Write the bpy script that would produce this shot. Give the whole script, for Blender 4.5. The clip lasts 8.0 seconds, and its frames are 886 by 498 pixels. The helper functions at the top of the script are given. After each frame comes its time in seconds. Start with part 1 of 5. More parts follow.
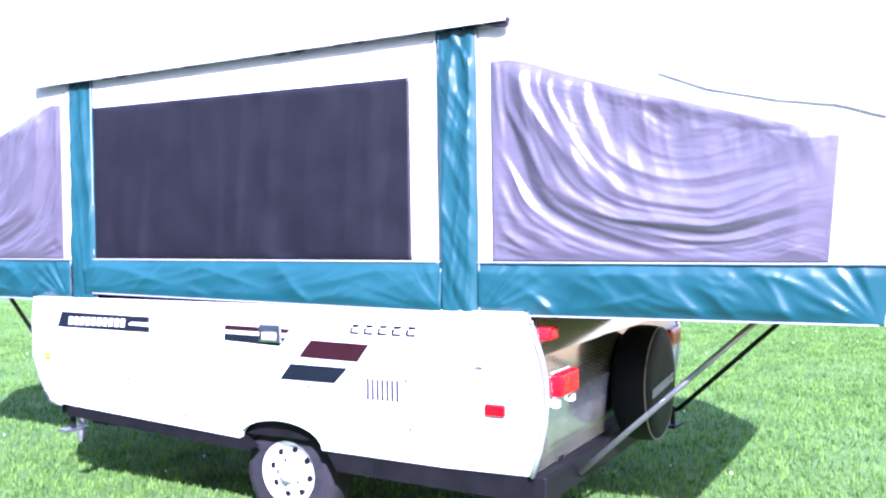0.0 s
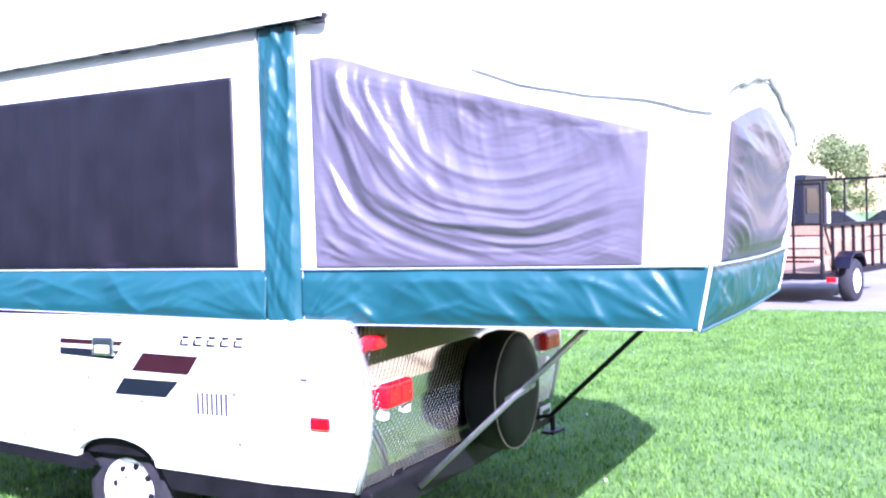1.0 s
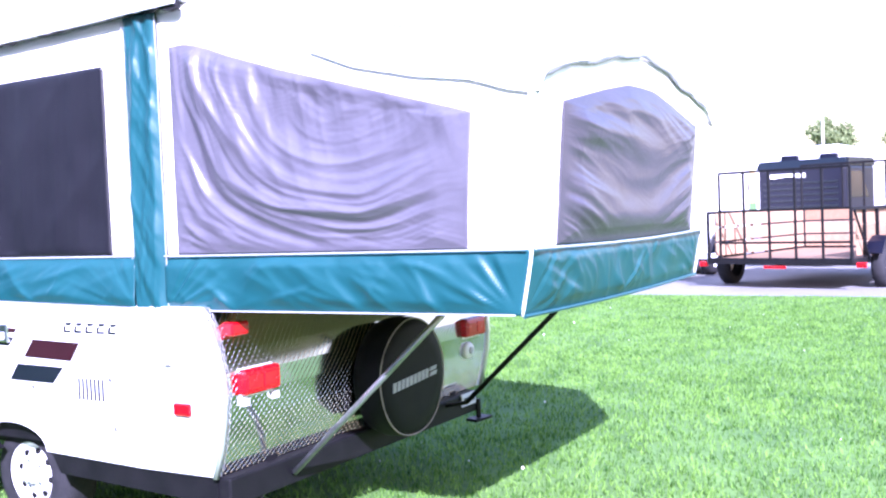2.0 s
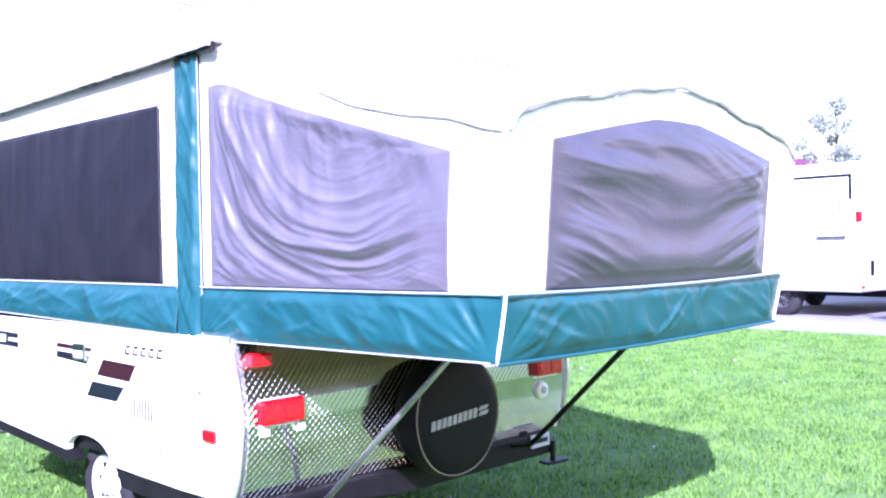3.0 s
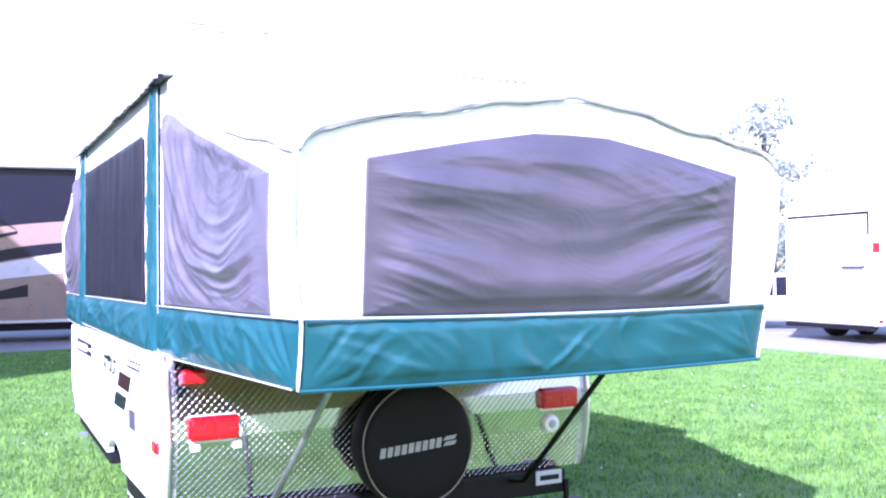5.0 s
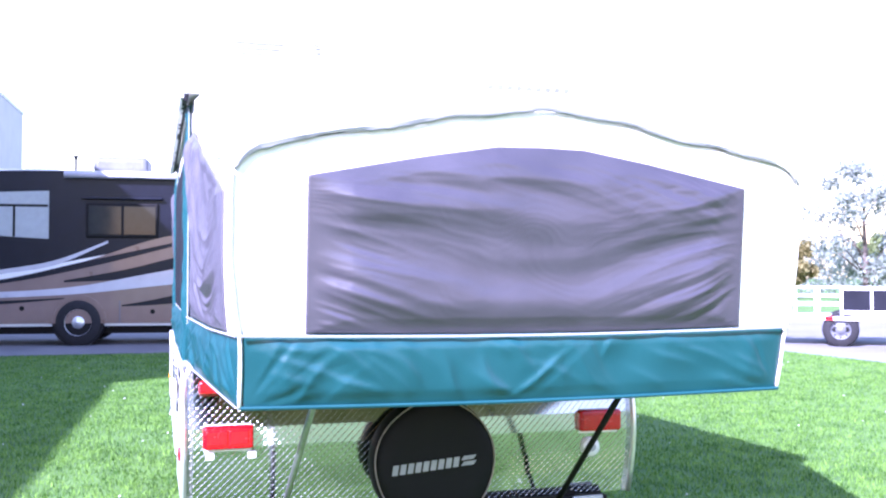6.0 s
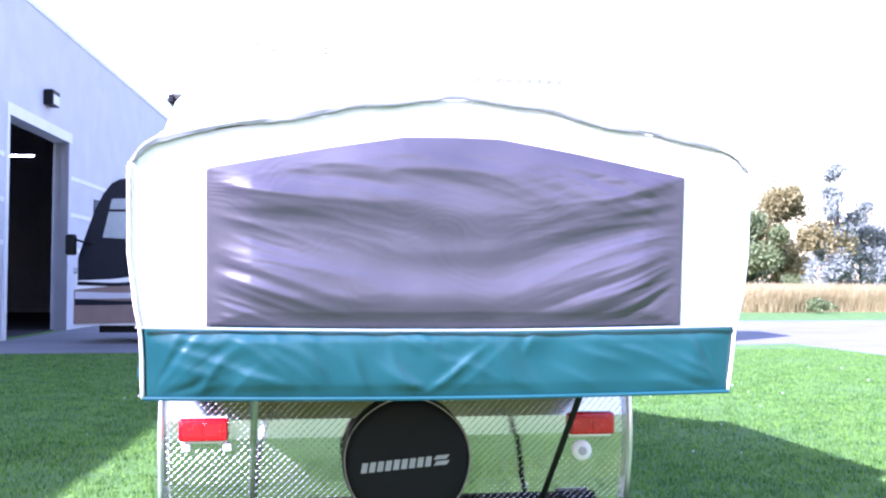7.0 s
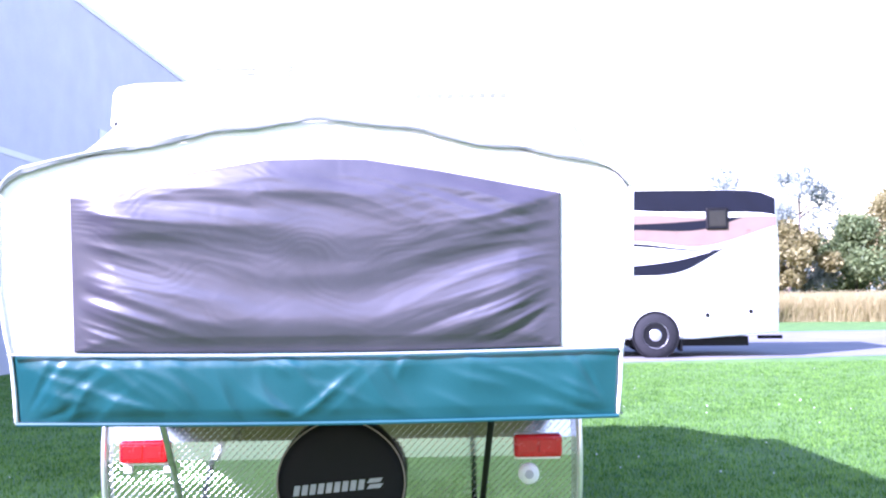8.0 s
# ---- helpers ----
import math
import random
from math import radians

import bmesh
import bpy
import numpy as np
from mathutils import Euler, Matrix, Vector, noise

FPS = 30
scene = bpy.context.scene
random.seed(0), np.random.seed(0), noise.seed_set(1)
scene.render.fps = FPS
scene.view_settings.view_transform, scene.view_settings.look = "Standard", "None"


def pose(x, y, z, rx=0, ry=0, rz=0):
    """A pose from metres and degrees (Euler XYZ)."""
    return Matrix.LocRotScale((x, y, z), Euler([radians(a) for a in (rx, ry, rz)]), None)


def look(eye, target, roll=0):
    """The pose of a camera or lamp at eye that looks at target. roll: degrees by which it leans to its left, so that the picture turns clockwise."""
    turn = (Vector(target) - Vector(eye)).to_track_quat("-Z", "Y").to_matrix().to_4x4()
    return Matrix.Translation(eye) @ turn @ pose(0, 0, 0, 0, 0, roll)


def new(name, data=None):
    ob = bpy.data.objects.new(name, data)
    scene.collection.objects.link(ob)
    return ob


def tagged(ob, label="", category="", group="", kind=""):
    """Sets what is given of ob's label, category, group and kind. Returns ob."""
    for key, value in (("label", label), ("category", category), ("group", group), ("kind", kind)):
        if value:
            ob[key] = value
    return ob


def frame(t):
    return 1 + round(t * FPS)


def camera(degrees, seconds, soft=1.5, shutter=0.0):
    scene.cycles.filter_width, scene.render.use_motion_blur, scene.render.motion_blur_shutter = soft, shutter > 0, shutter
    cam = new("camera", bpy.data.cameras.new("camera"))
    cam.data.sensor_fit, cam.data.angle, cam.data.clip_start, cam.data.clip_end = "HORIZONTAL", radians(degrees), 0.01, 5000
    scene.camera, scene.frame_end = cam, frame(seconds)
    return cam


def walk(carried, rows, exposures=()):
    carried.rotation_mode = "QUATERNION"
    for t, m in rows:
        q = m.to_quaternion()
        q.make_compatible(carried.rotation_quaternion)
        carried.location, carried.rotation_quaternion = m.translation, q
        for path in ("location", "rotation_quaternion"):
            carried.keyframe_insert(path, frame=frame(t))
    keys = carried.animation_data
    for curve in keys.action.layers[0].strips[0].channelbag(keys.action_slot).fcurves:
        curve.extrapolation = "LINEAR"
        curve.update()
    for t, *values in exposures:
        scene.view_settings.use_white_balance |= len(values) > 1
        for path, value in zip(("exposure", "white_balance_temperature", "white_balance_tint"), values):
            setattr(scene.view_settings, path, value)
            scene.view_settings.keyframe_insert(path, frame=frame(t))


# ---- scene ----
cam = camera(49.7, 8.0, soft=2.2)
PATH = [
    (0, (-4.534, -1.402, 1.412), (-2.767, -0.467, 1.361), -0.8),
    (0.3, (-4.438, -1.553, 1.36), (-2.666, -0.63, 1.293), -1.3),
    (0.5, (-4.354, -1.651, 1.378), (-2.579, -0.731, 1.308), -1.8),
    (0.8, (-4.207, -1.786, 1.382), (-2.433, -0.864, 1.326), -1.0),
    (1, (-4.098, -1.882, 1.418), (-2.315, -0.977, 1.365), -1.7),
    (1.3, (-3.966, -2.082, 1.362), (-2.179, -1.183, 1.371), -3.5),
    (1.5, (-3.845, -2.252, 1.371), (-2.085, -1.303, 1.358), -1.7),
    (1.8, (-3.752, -2.463, 1.363), (-2.023, -1.461, 1.278), -2.1),
    (2, (-3.674, -2.581, 1.377), (-1.965, -1.544, 1.305), -2.3),
    (2.2, (-3.576, -2.673, 1.372), (-1.897, -1.587, 1.389), -0.9),
    (3.3, (-2.965, -3.281, 1.428), (-1.608, -1.813, 1.407), -1.7),
    (3.5, (-2.845, -3.36, 1.404), (-1.516, -1.865, 1.423), -1.4),
    (4, (-2.527, -3.55, 1.424), (-1.277, -1.99, 1.492), -0.7),
    (4.5, (-2.216, -3.783, 1.4), (-1.121, -2.11, 1.409), -0.2),
    (4.7, (-2.089, -3.852, 1.396), (-1.053, -2.141, 1.415), -0.6),
    (5.8, (-1.339, -4.074, 1.413), (-0.691, -2.183, 1.472), 0.2),
    (6, (-1.187, -4.13, 1.429), (-0.608, -2.217, 1.49), 0.0),
    (6.3, (-0.98, -4.162, 1.412), (-0.444, -2.238, 1.512), 0.9),
    (6.5, (-0.832, -4.161, 1.412), (-0.31, -2.232, 1.486), 1.9),
    (6.8, (-0.601, -4.203, 1.403), (-0.206, -2.245, 1.504), -0.5),
    (7, (-0.436, -4.226, 1.397), (-0.162, -2.247, 1.466), 0.2),
    (7.3, (-0.196, -4.269, 1.404), (-0.096, -2.272, 1.431), -0.1),
    (7.5, (-0.046, -4.273, 1.404), (0.014, -2.275, 1.461), -0.5),
    (8, (0.317, -4.225, 1.423), (0.365, -2.228, 1.52), -0.7),
]
EXPOSURES = [(0.0, 2.08, 5040, 47), (8.0, 2.08, 5040, 47)]
walk(cam, [(t, look(eye, target, roll)) for t, eye, target, roll in PATH], EXPOSURES)

# ---- world and light ----
SUN = Vector((-1.17, -0.92, 1.0)).normalized()
world = bpy.data.worlds.new("daylight")
scene.world = world
world.use_nodes = True
wn = world.node_tree
sky = wn.nodes.new("ShaderNodeTexSky")
sky.sky_type = "NISHITA"
sky.sun_disc = False
sky.sun_elevation = math.asin(SUN.z)
sky.sun_rotation = math.atan2(SUN.x, SUN.y)
sky.air_density, sky.dust_density, sky.ozone_density = 1.8, 1.0, 0.0
wn.links.new(sky.outputs[0], wn.nodes["Background"].inputs[0])
wn.nodes["Background"].inputs[1].default_value = 0.108
sun = new("sun", bpy.data.lights.new("sun", "SUN"))
sun.data.energy, sun.data.angle, sun.data.color = 5.2, radians(0.53), (1.0, 0.95, 0.87)
sun.matrix_world = look(SUN * 50, (0, 0, 0))


# ---- materials ----
def material(name, c1, c2, rough=0.6, metal=0.0, scale=8.0, fine=120.0, bump=0.1, dist=0.004, spec=0.5, sheen=0.0,
             coat=0.0, stretch=(1, 1, 1), rand=0.0, island=0.0, leafy=0.0):
    """Two colours mixed by a broad and a fine noise in object space, a fine relief, roughness that varies a little."""
    m = bpy.data.materials.new(name)
    m.use_nodes = True
    t = m.node_tree
    n, link = t.nodes, t.links.new
    b = n["Principled BSDF"]
    co = n.new("ShaderNodeTexCoord")
    mp = n.new("ShaderNodeMapping")
    mp.inputs["Scale"].default_value = stretch
    link(co.outputs["Object"], mp.inputs[0])
    big, small = n.new("ShaderNodeTexNoise"), n.new("ShaderNodeTexNoise")
    big.inputs["Scale"].default_value, big.inputs["Detail"].default_value = scale, 5
    small.inputs["Scale"].default_value, small.inputs["Detail"].default_value = fine, 3
    for k in (big, small):
        link(mp.outputs[0], k.inputs["Vector"])
    mix = n.new("ShaderNodeMath")
    mix.operation = "MULTIPLY_ADD"
    mix.inputs[1].default_value = 0.45
    link(small.outputs[0], mix.inputs[0])
    ad = n.new("ShaderNodeMath")
    ad.operation = "MULTIPLY"
    ad.inputs[1].default_value = 0.55
    link(big.outputs[0], ad.inputs[0])
    link(ad.outputs[0], mix.inputs[2])
    last = mix.outputs[0]
    if rand or island:
        src = n.new("ShaderNodeObjectInfo") if rand else n.new("ShaderNodeNewGeometry")
        k = n.new("ShaderNodeMath")
        k.operation = "MULTIPLY_ADD"
        k.inputs[1].default_value = rand or island
        link(src.outputs["Random" if rand else "Random Per Island"], k.inputs[0])
        link(last, k.inputs[2])
        sub = n.new("ShaderNodeMath")
        sub.operation = "SUBTRACT"
        sub.inputs[1].default_value = (rand or island) / 2
        link(k.outputs[0], sub.inputs[0])
        last = sub.outputs[0]
    ramp = n.new("ShaderNodeValToRGB")
    ramp.color_ramp.elements[0].position, ramp.color_ramp.elements[1].position = 0.32, 0.68
    ramp.color_ramp.elements[0].color, ramp.color_ramp.elements[1].color = (*c1, 1), (*c2, 1)
    link(last, ramp.inputs[0])
    link(ramp.outputs[0], b.inputs["Base Color"])
    rr = n.new("ShaderNodeMapRange")
    rr.inputs["To Min"].default_value, rr.inputs["To Max"].default_value = max(rough - 0.08, 0.02), min(rough + 0.08, 1)
    link(big.outputs[0], rr.inputs["Value"])
    link(rr.outputs[0], b.inputs["Roughness"])
    b.inputs["Metallic"].default_value = metal
    b.inputs["Specular IOR Level"].default_value = spec
    b.inputs["Sheen Weight"].default_value = sheen
    b.inputs["Coat Weight"].default_value = coat
    if bump:
        bp = n.new("ShaderNodeBump")
        bp.inputs["Strength"].default_value, bp.inputs["Distance"].default_value = bump, dist
        link(mix.outputs[0], bp.inputs["Height"])
        link(bp.outputs[0], b.inputs["Normal"])
    if leafy:
        tr, both = n.new("ShaderNodeBsdfTranslucent"), n.new("ShaderNodeMixShader")
        both.inputs[0].default_value = leafy
        link(ramp.outputs[0], tr.inputs["Color"])
        link(b.outputs[0], both.inputs[1])
        link(tr.outputs[0], both.inputs[2])
        link(both.outputs[0], n["Material Output"].inputs["Surface"])
    return m


def watered(m):
    """Rippled, watered relief of two layers of fine mesh lying on each other."""
    n, link = m.node_tree.nodes, m.node_tree.links.new
    co, wave, bp = n.new("ShaderNodeTexCoord"), n.new("ShaderNodeTexWave"), n.new("ShaderNodeBump")
    wave.bands_direction = "Z"
    wave.inputs["Scale"].default_value, wave.inputs["Distortion"].default_value = 9.0, 34.0
    wave.inputs["Detail"].default_value, wave.inputs["Detail Scale"].default_value = 1.0, 0.45
    bp.inputs["Strength"].default_value, bp.inputs["Distance"].default_value = 0.06, 0.004
    link(co.outputs["Object"], wave.inputs["Vector"])
    link(wave.outputs["Fac"], bp.inputs["Height"])
    link(n["Bump"].outputs[0], bp.inputs["Normal"])
    link(bp.outputs[0], n["Principled BSDF"].inputs["Normal"])


def glow(name, colour, strength):
    m = bpy.data.materials.new(name)
    m.use_nodes = True
    b = m.node_tree.nodes["Principled BSDF"]
    b.inputs["Emission Color"].default_value = (*colour, 1)
    b.inputs["Emission Strength"].default_value = strength
    return m


WHITE = material("white_gelcoat", (0.74, 0.74, 0.73), (0.82, 0.82, 0.81), 0.35, scale=2, fine=40, bump=0.02, coat=0.3)
CANVAS = material("cream_canvas", (0.76, 0.75, 0.70), (0.84, 0.83, 0.78), 0.8, scale=4, fine=300, bump=0.15)
TEAL = material("teal_vinyl", (0.006, 0.054, 0.060), (0.010, 0.071, 0.078), 0.36, scale=5, fine=250, bump=0.12)
# Mesh base tones: black on walls, dark on bunk ends, paler on bunk sides.
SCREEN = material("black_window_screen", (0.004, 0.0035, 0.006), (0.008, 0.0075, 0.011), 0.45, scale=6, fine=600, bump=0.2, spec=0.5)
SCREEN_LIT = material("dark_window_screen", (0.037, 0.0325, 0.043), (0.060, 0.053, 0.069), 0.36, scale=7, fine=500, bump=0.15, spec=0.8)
SCREEN_PALE = material("paler_two_layer_screen", (0.068, 0.063, 0.078), (0.108, 0.101, 0.123), 0.33, scale=7, fine=500, bump=0.15, spec=1.0)
watered(SCREEN_LIT)
watered(SCREEN_PALE)
BINDING = material("grey_binding", (0.30, 0.295, 0.325), (0.42, 0.415, 0.445), 0.7, scale=15, fine=300)
THREAD = material("white_piping", (0.27, 0.28, 0.30), (0.38, 0.39, 0.41), 0.6, scale=20)
PLATE = material("diamond_plate_aluminium", (0.50, 0.505, 0.50), (0.57, 0.57, 0.56), 0.10, metal=1.0, scale=3, fine=90, bump=0.010)
TREAD = material("tread_bar_aluminium", (0.62, 0.625, 0.63), (0.70, 0.70, 0.70), 0.20, metal=1.0, scale=30, fine=200)
ALU = material("aluminium_trim", (0.68, 0.68, 0.69), (0.8, 0.8, 0.81), 0.35, metal=0.8, scale=9)
STEEL = material("galvanised_steel", (0.30, 0.31, 0.33), (0.45, 0.46, 0.47), 0.4, metal=0.9, scale=25)
BLACK = material("black_painted_steel", (0.003, 0.003, 0.004), (0.008, 0.0075, 0.009), 0.55, scale=12, spec=0.2)
RUBBER = material("tyre_rubber", (0.013, 0.013, 0.015), (0.026, 0.025, 0.028), 0.8, scale=20, spec=0.25)
COVER = material("black_tyre_cover_vinyl", (0.0025, 0.0025, 0.004), (0.005, 0.005, 0.0075), 0.6, scale=9, fine=200, spec=0.2)
TAN = material("tan_piping", (0.20, 0.17, 0.14), (0.30, 0.26, 0.22), 0.6)
RED = material("red_lamp_plastic", (0.42, 0.002, 0.004), (0.55, 0.004, 0.006), 0.25, scale=30, fine=160, bump=0.3, coat=0.3)
AMBER = material("amber_lamp_plastic", (0.8, 0.28, 0.02), (0.9, 0.36, 0.03), 0.2)
MAROON = material("maroon_decal", (0.018, 0.004, 0.006), (0.026, 0.006, 0.009), 0.35, spec=0.35)
SLATE = material("slate_green_decal", (0.005, 0.008, 0.011), (0.008, 0.012, 0.016), 0.35, spec=0.35)
CHROME = material("chrome", (0.55, 0.55, 0.57), (0.7, 0.7, 0.72), 0.15, metal=1.0)
VENTGREY = material("grey_vent_plastic", (0.10, 0.105, 0.12), (0.15, 0.155, 0.18), 0.5)
VENTDARK = material("dark_grey_plastic", (0.03, 0.032, 0.04), (0.05, 0.052, 0.062), 0.5)
PLASTER = material("grey_block_wall", (0.50, 0.50, 0.525), (0.60, 0.60, 0.63), 0.9, scale=1.2, fine=30, bump=0.5, dist=0.01)
BAND = material("pale_wall_band", (0.72, 0.72, 0.72), (0.80, 0.80, 0.79), 0.8, scale=2)
# Near-black base puts the bay's shade into back wall, floor and shelf.
BAY_SHADE = material("painted_bay_shade", (0.010, 0.010, 0.013), (0.018, 0.018, 0.022), 0.9, scale=0.7)
ASPHALT = material("pale_worn_asphalt", (0.125, 0.122, 0.128), (0.21, 0.205, 0.21), 0.9, scale=0.5, fine=45, bump=0.4)
SOIL = material("lawn_soil", (0.036, 0.095, 0.014), (0.115, 0.220, 0.040), 0.95, scale=2.0, fine=28, bump=0.8, dist=0.03)
GRASS = material("grass_blades", (0.034, 0.105, 0.012), (0.210, 0.370, 0.066), 0.7, scale=3.2, fine=14, bump=0, island=0.30, spec=0.2, leafy=0.4)
STRAW = material("dry_tall_grass", (0.36, 0.30, 0.13), (0.56, 0.48, 0.26), 0.8, scale=0.4, fine=3, bump=0, island=0.6, leafy=0.45)
LEAF = material("green_leaves", (0.13, 0.175, 0.065), (0.26, 0.31, 0.125), 0.6, scale=0.3, fine=2, bump=0, island=0.6, leafy=0.5)
# Green lifted towards grey: bright haze over the trees is put into the colour.
LEAF_GREY = material("haze_paled_green_leaves", (0.25, 0.285, 0.24), (0.40, 0.44, 0.39), 0.7, scale=0.3, fine=2, bump=0, island=0.3, spec=0.2, leafy=0.5)
LEAF_GOLD = material("autumn_leaves", (0.20, 0.175, 0.06), (0.38, 0.34, 0.15), 0.6, scale=0.3, fine=2, bump=0, island=0.6, leafy=0.5)
BARK = material("bark", (0.07, 0.055, 0.045), (0.16, 0.13, 0.11), 0.9, scale=3, fine=30, bump=0.6)
WOOD = material("weathered_boards", (0.23, 0.135, 0.075), (0.36, 0.235, 0.145), 0.75, scale=3, fine=40, stretch=(1, 6, 6), rand=0.4)
NAVY = material("navy_paint", (0.002, 0.0028, 0.009), (0.004, 0.005, 0.014), 0.35, spec=0.3, scale=3)
BROWN = material("tan_paint", (0.17, 0.115, 0.095), (0.21, 0.145, 0.12), 0.3, coat=0.5, scale=3)
SILVER = material("silver_paint", (0.40, 0.40, 0.45), (0.52, 0.52, 0.56), 0.3, coat=0.4, scale=3)
GLASS = material("tinted_glass", (0.010, 0.012, 0.013), (0.018, 0.02, 0.021), 0.05, bump=0, spec=0.4, coat=0.0)
MIRROR_GLASS = material("reflective_cab_glass", (0.42, 0.45, 0.46), (0.5, 0.53, 0.54), 0.05, metal=0.7, bump=0)
RED_SHEET = material("red_roof_sheet", (0.085, 0.014, 0.045), (0.12, 0.022, 0.062), 0.6)
LAMPGLASS = glow("shop_tube", (1.0, 0.97, 0.9), 6.0)
POLE = material("pale_pole", (0.45, 0.43, 0.40), (0.6, 0.58, 0.55), 0.8, scale=4)
PETAL = material("white_clover_heads", (0.65, 0.65, 0.58), (0.8, 0.8, 0.75), 0.8)


# ---- mesh helpers ----
def part(name, bm, mat, parent=None, label="", smooth=False):
    """Link a bmesh (or a ready mesh) as one mesh object under a thing or part."""
    if isinstance(bm, bmesh.types.BMesh):
        me = bpy.data.meshes.new(name)
        bmesh.ops.recalc_face_normals(bm, faces=bm.faces)
        bm.to_mesh(me)
        bm.free()
    else:
        me = bm
    if not me.materials:
        me.materials.append(mat)
    if smooth:
        me.shade_smooth()
    ob = new(name, me)
    if parent is not None:
        ob.parent = parent
    if label:
        ob["label"] = label
    return ob


def empty(name, m, label, category, group="", kind=""):
    ob = new(name)
    ob.empty_display_size = 0.2
    ob.matrix_world = m
    return tagged(ob, label, category, group, kind)


def block(lo, hi, bevel=0.0, seg=2, bm=None):
    """A box from corner to corner with rounded edges."""
    own = bmesh.new()
    bmesh.ops.create_cube(own, size=1)
    c = [(a + b) / 2 for a, b in zip(lo, hi)]
    s = [abs(b - a) for a, b in zip(lo, hi)]
    for v in own.verts:
        v.co = Vector((c[i] + v.co[i] * s[i] for i in range(3)))
    if bevel:
        bmesh.ops.bevel(own, geom=own.edges[:], offset=min(bevel, min(s) * 0.45), segments=seg, affect="EDGES", profile=0.5)
    return join(bm, own)


def join(bm, own):
    if bm is None:
        return own
    me = bpy.data.meshes.new("tmp")
    own.to_mesh(me)
    own.free()
    bm.from_mesh(me)
    bpy.data.meshes.remove(me)
    return bm


def prism(outline, axis, a, b, bevel=0.0, bm=None):
    """A flat outline extruded along an axis from a to b. Outline in the other two axes, in order."""
    own = bmesh.new()

    def at(p, d):
        return {"x": (d, p[0], p[1]), "y": (p[0], d, p[1]), "z": (p[0], p[1], d)}[axis]
    lo = [own.verts.new(at(p, a)) for p in outline]
    hi = [own.verts.new(at(p, b)) for p in outline]
    n = len(outline)
    own.faces.new(lo)
    own.faces.new(hi[::-1])
    for i in range(n):
        own.faces.new((lo[i], lo[(i + 1) % n], hi[(i + 1) % n], hi[i]))
    if bevel:
        bmesh.ops.recalc_face_normals(own, faces=own.faces)
        es = [e for e in own.edges if len({v.co["xyz".index(axis)] for v in e.verts}) == 1]
        bmesh.ops.bevel(own, geom=es, offset=bevel, segments=2, affect="EDGES")
    return join(bm, own)


def tube(points, radius, sides=10, bm=None, closed=False):
    """A round bar along points; radius may be a list."""
    own = bmesh.new()
    pts = [Vector(p) for p in points]
    rings = []
    for i, p in enumerate(pts):
        nxt = pts[(i + 1) % len(pts)] if closed or i + 1 < len(pts) else p
        prv = pts[i - 1] if closed or i > 0 else p
        d = (nxt - prv).normalized()
        up = Vector((0, 0, 1)) if abs(d.z) < 0.9 else Vector((0, 1, 0))
        s = d.cross(up).normalized()
        u = s.cross(d)
        r = radius[i] if isinstance(radius, (list, tuple)) else radius
        rings.append([own.verts.new(p + s * (r * math.cos(k * 2 * math.pi / sides)) + u * (r * math.sin(k * 2 * math.pi / sides))) for k in range(sides)])
    m = len(rings)
    for i in range(m if closed else m - 1):
        a, b = rings[i], rings[(i + 1) % m]
        for k in range(sides):
            own.faces.new((a[k], a[(k + 1) % sides], b[(k + 1) % sides], b[k]))
    if not closed:
        own.faces.new(rings[0][::-1])
        own.faces.new(rings[-1])
    return join(bm, own)


def lathe(profile, axis_point, axis="x", sides=40, bm=None, cap=True):
    """A profile of (along, radius) turned round an axis through axis_point."""
    own = bmesh.new()
    rings = []
    for d, r in profile:
        ring = []
        for k in range(sides):
            c, s = math.cos(k * 2 * math.pi / sides) * r, math.sin(k * 2 * math.pi / sides) * r
            o = {"x": (d, c, s), "y": (c, d, s), "z": (c, s, d)}[axis]
            ring.append(own.verts.new(Vector(axis_point) + Vector(o)))
        rings.append(ring)
    for a, b in zip(rings, rings[1:]):
        for k in range(sides):
            own.faces.new((a[k], a[(k + 1) % sides], b[(k + 1) % sides], b[k]))
    if cap:
        own.faces.new(rings[0][::-1])
        own.faces.new(rings[-1])
    return join(bm, own)


def sheet(nu, nv, f, thick=0.004):
    """A cloth of nu by nv cells through f(u, v), with thickness behind it along the mean normal."""
    own = bmesh.new()
    g = [[Vector(f(i / nu, j / nv)) for j in range(nv + 1)] for i in range(nu + 1)]
    nrm = (g[nu][0] - g[0][0]).cross(g[0][nv] - g[0][0]).normalized()
    a = [[own.verts.new(p) for p in row] for row in g]
    b = [[own.verts.new(p - nrm * thick) for p in row] for row in g]
    for i in range(nu):
        for j in range(nv):
            own.faces.new((a[i][j], a[i + 1][j], a[i + 1][j + 1], a[i][j + 1]))
            own.faces.new((b[i][j], b[i][j + 1], b[i + 1][j + 1], b[i + 1][j]))
    rim = [(i, 0) for i in range(nu)] + [(nu, j) for j in range(nv)] + [(i, nv) for i in range(nu, 0, -1)] + [(0, j) for j in range(nv, 0, -1)]
    for (i, j), (k, l) in zip(rim, rim[1:] + rim[:1]):
        own.faces.new((a[i][j], b[i][j], b[k][l], a[k][l]))
    return own


def interp(x, table):
    """Piecewise linear through (x, y) pairs, with x rising."""
    if x <= table[0][0]:
        return table[0][1]
    for (x0, y0), (x1, y1) in zip(table, table[1:]):
        if x <= x1:
            return y0 + (y1 - y0) * (x - x0) / (x1 - x0)
    return table[-1][1]


def n3(x, y, z):
    return noise.noise(Vector((x, y, z)))


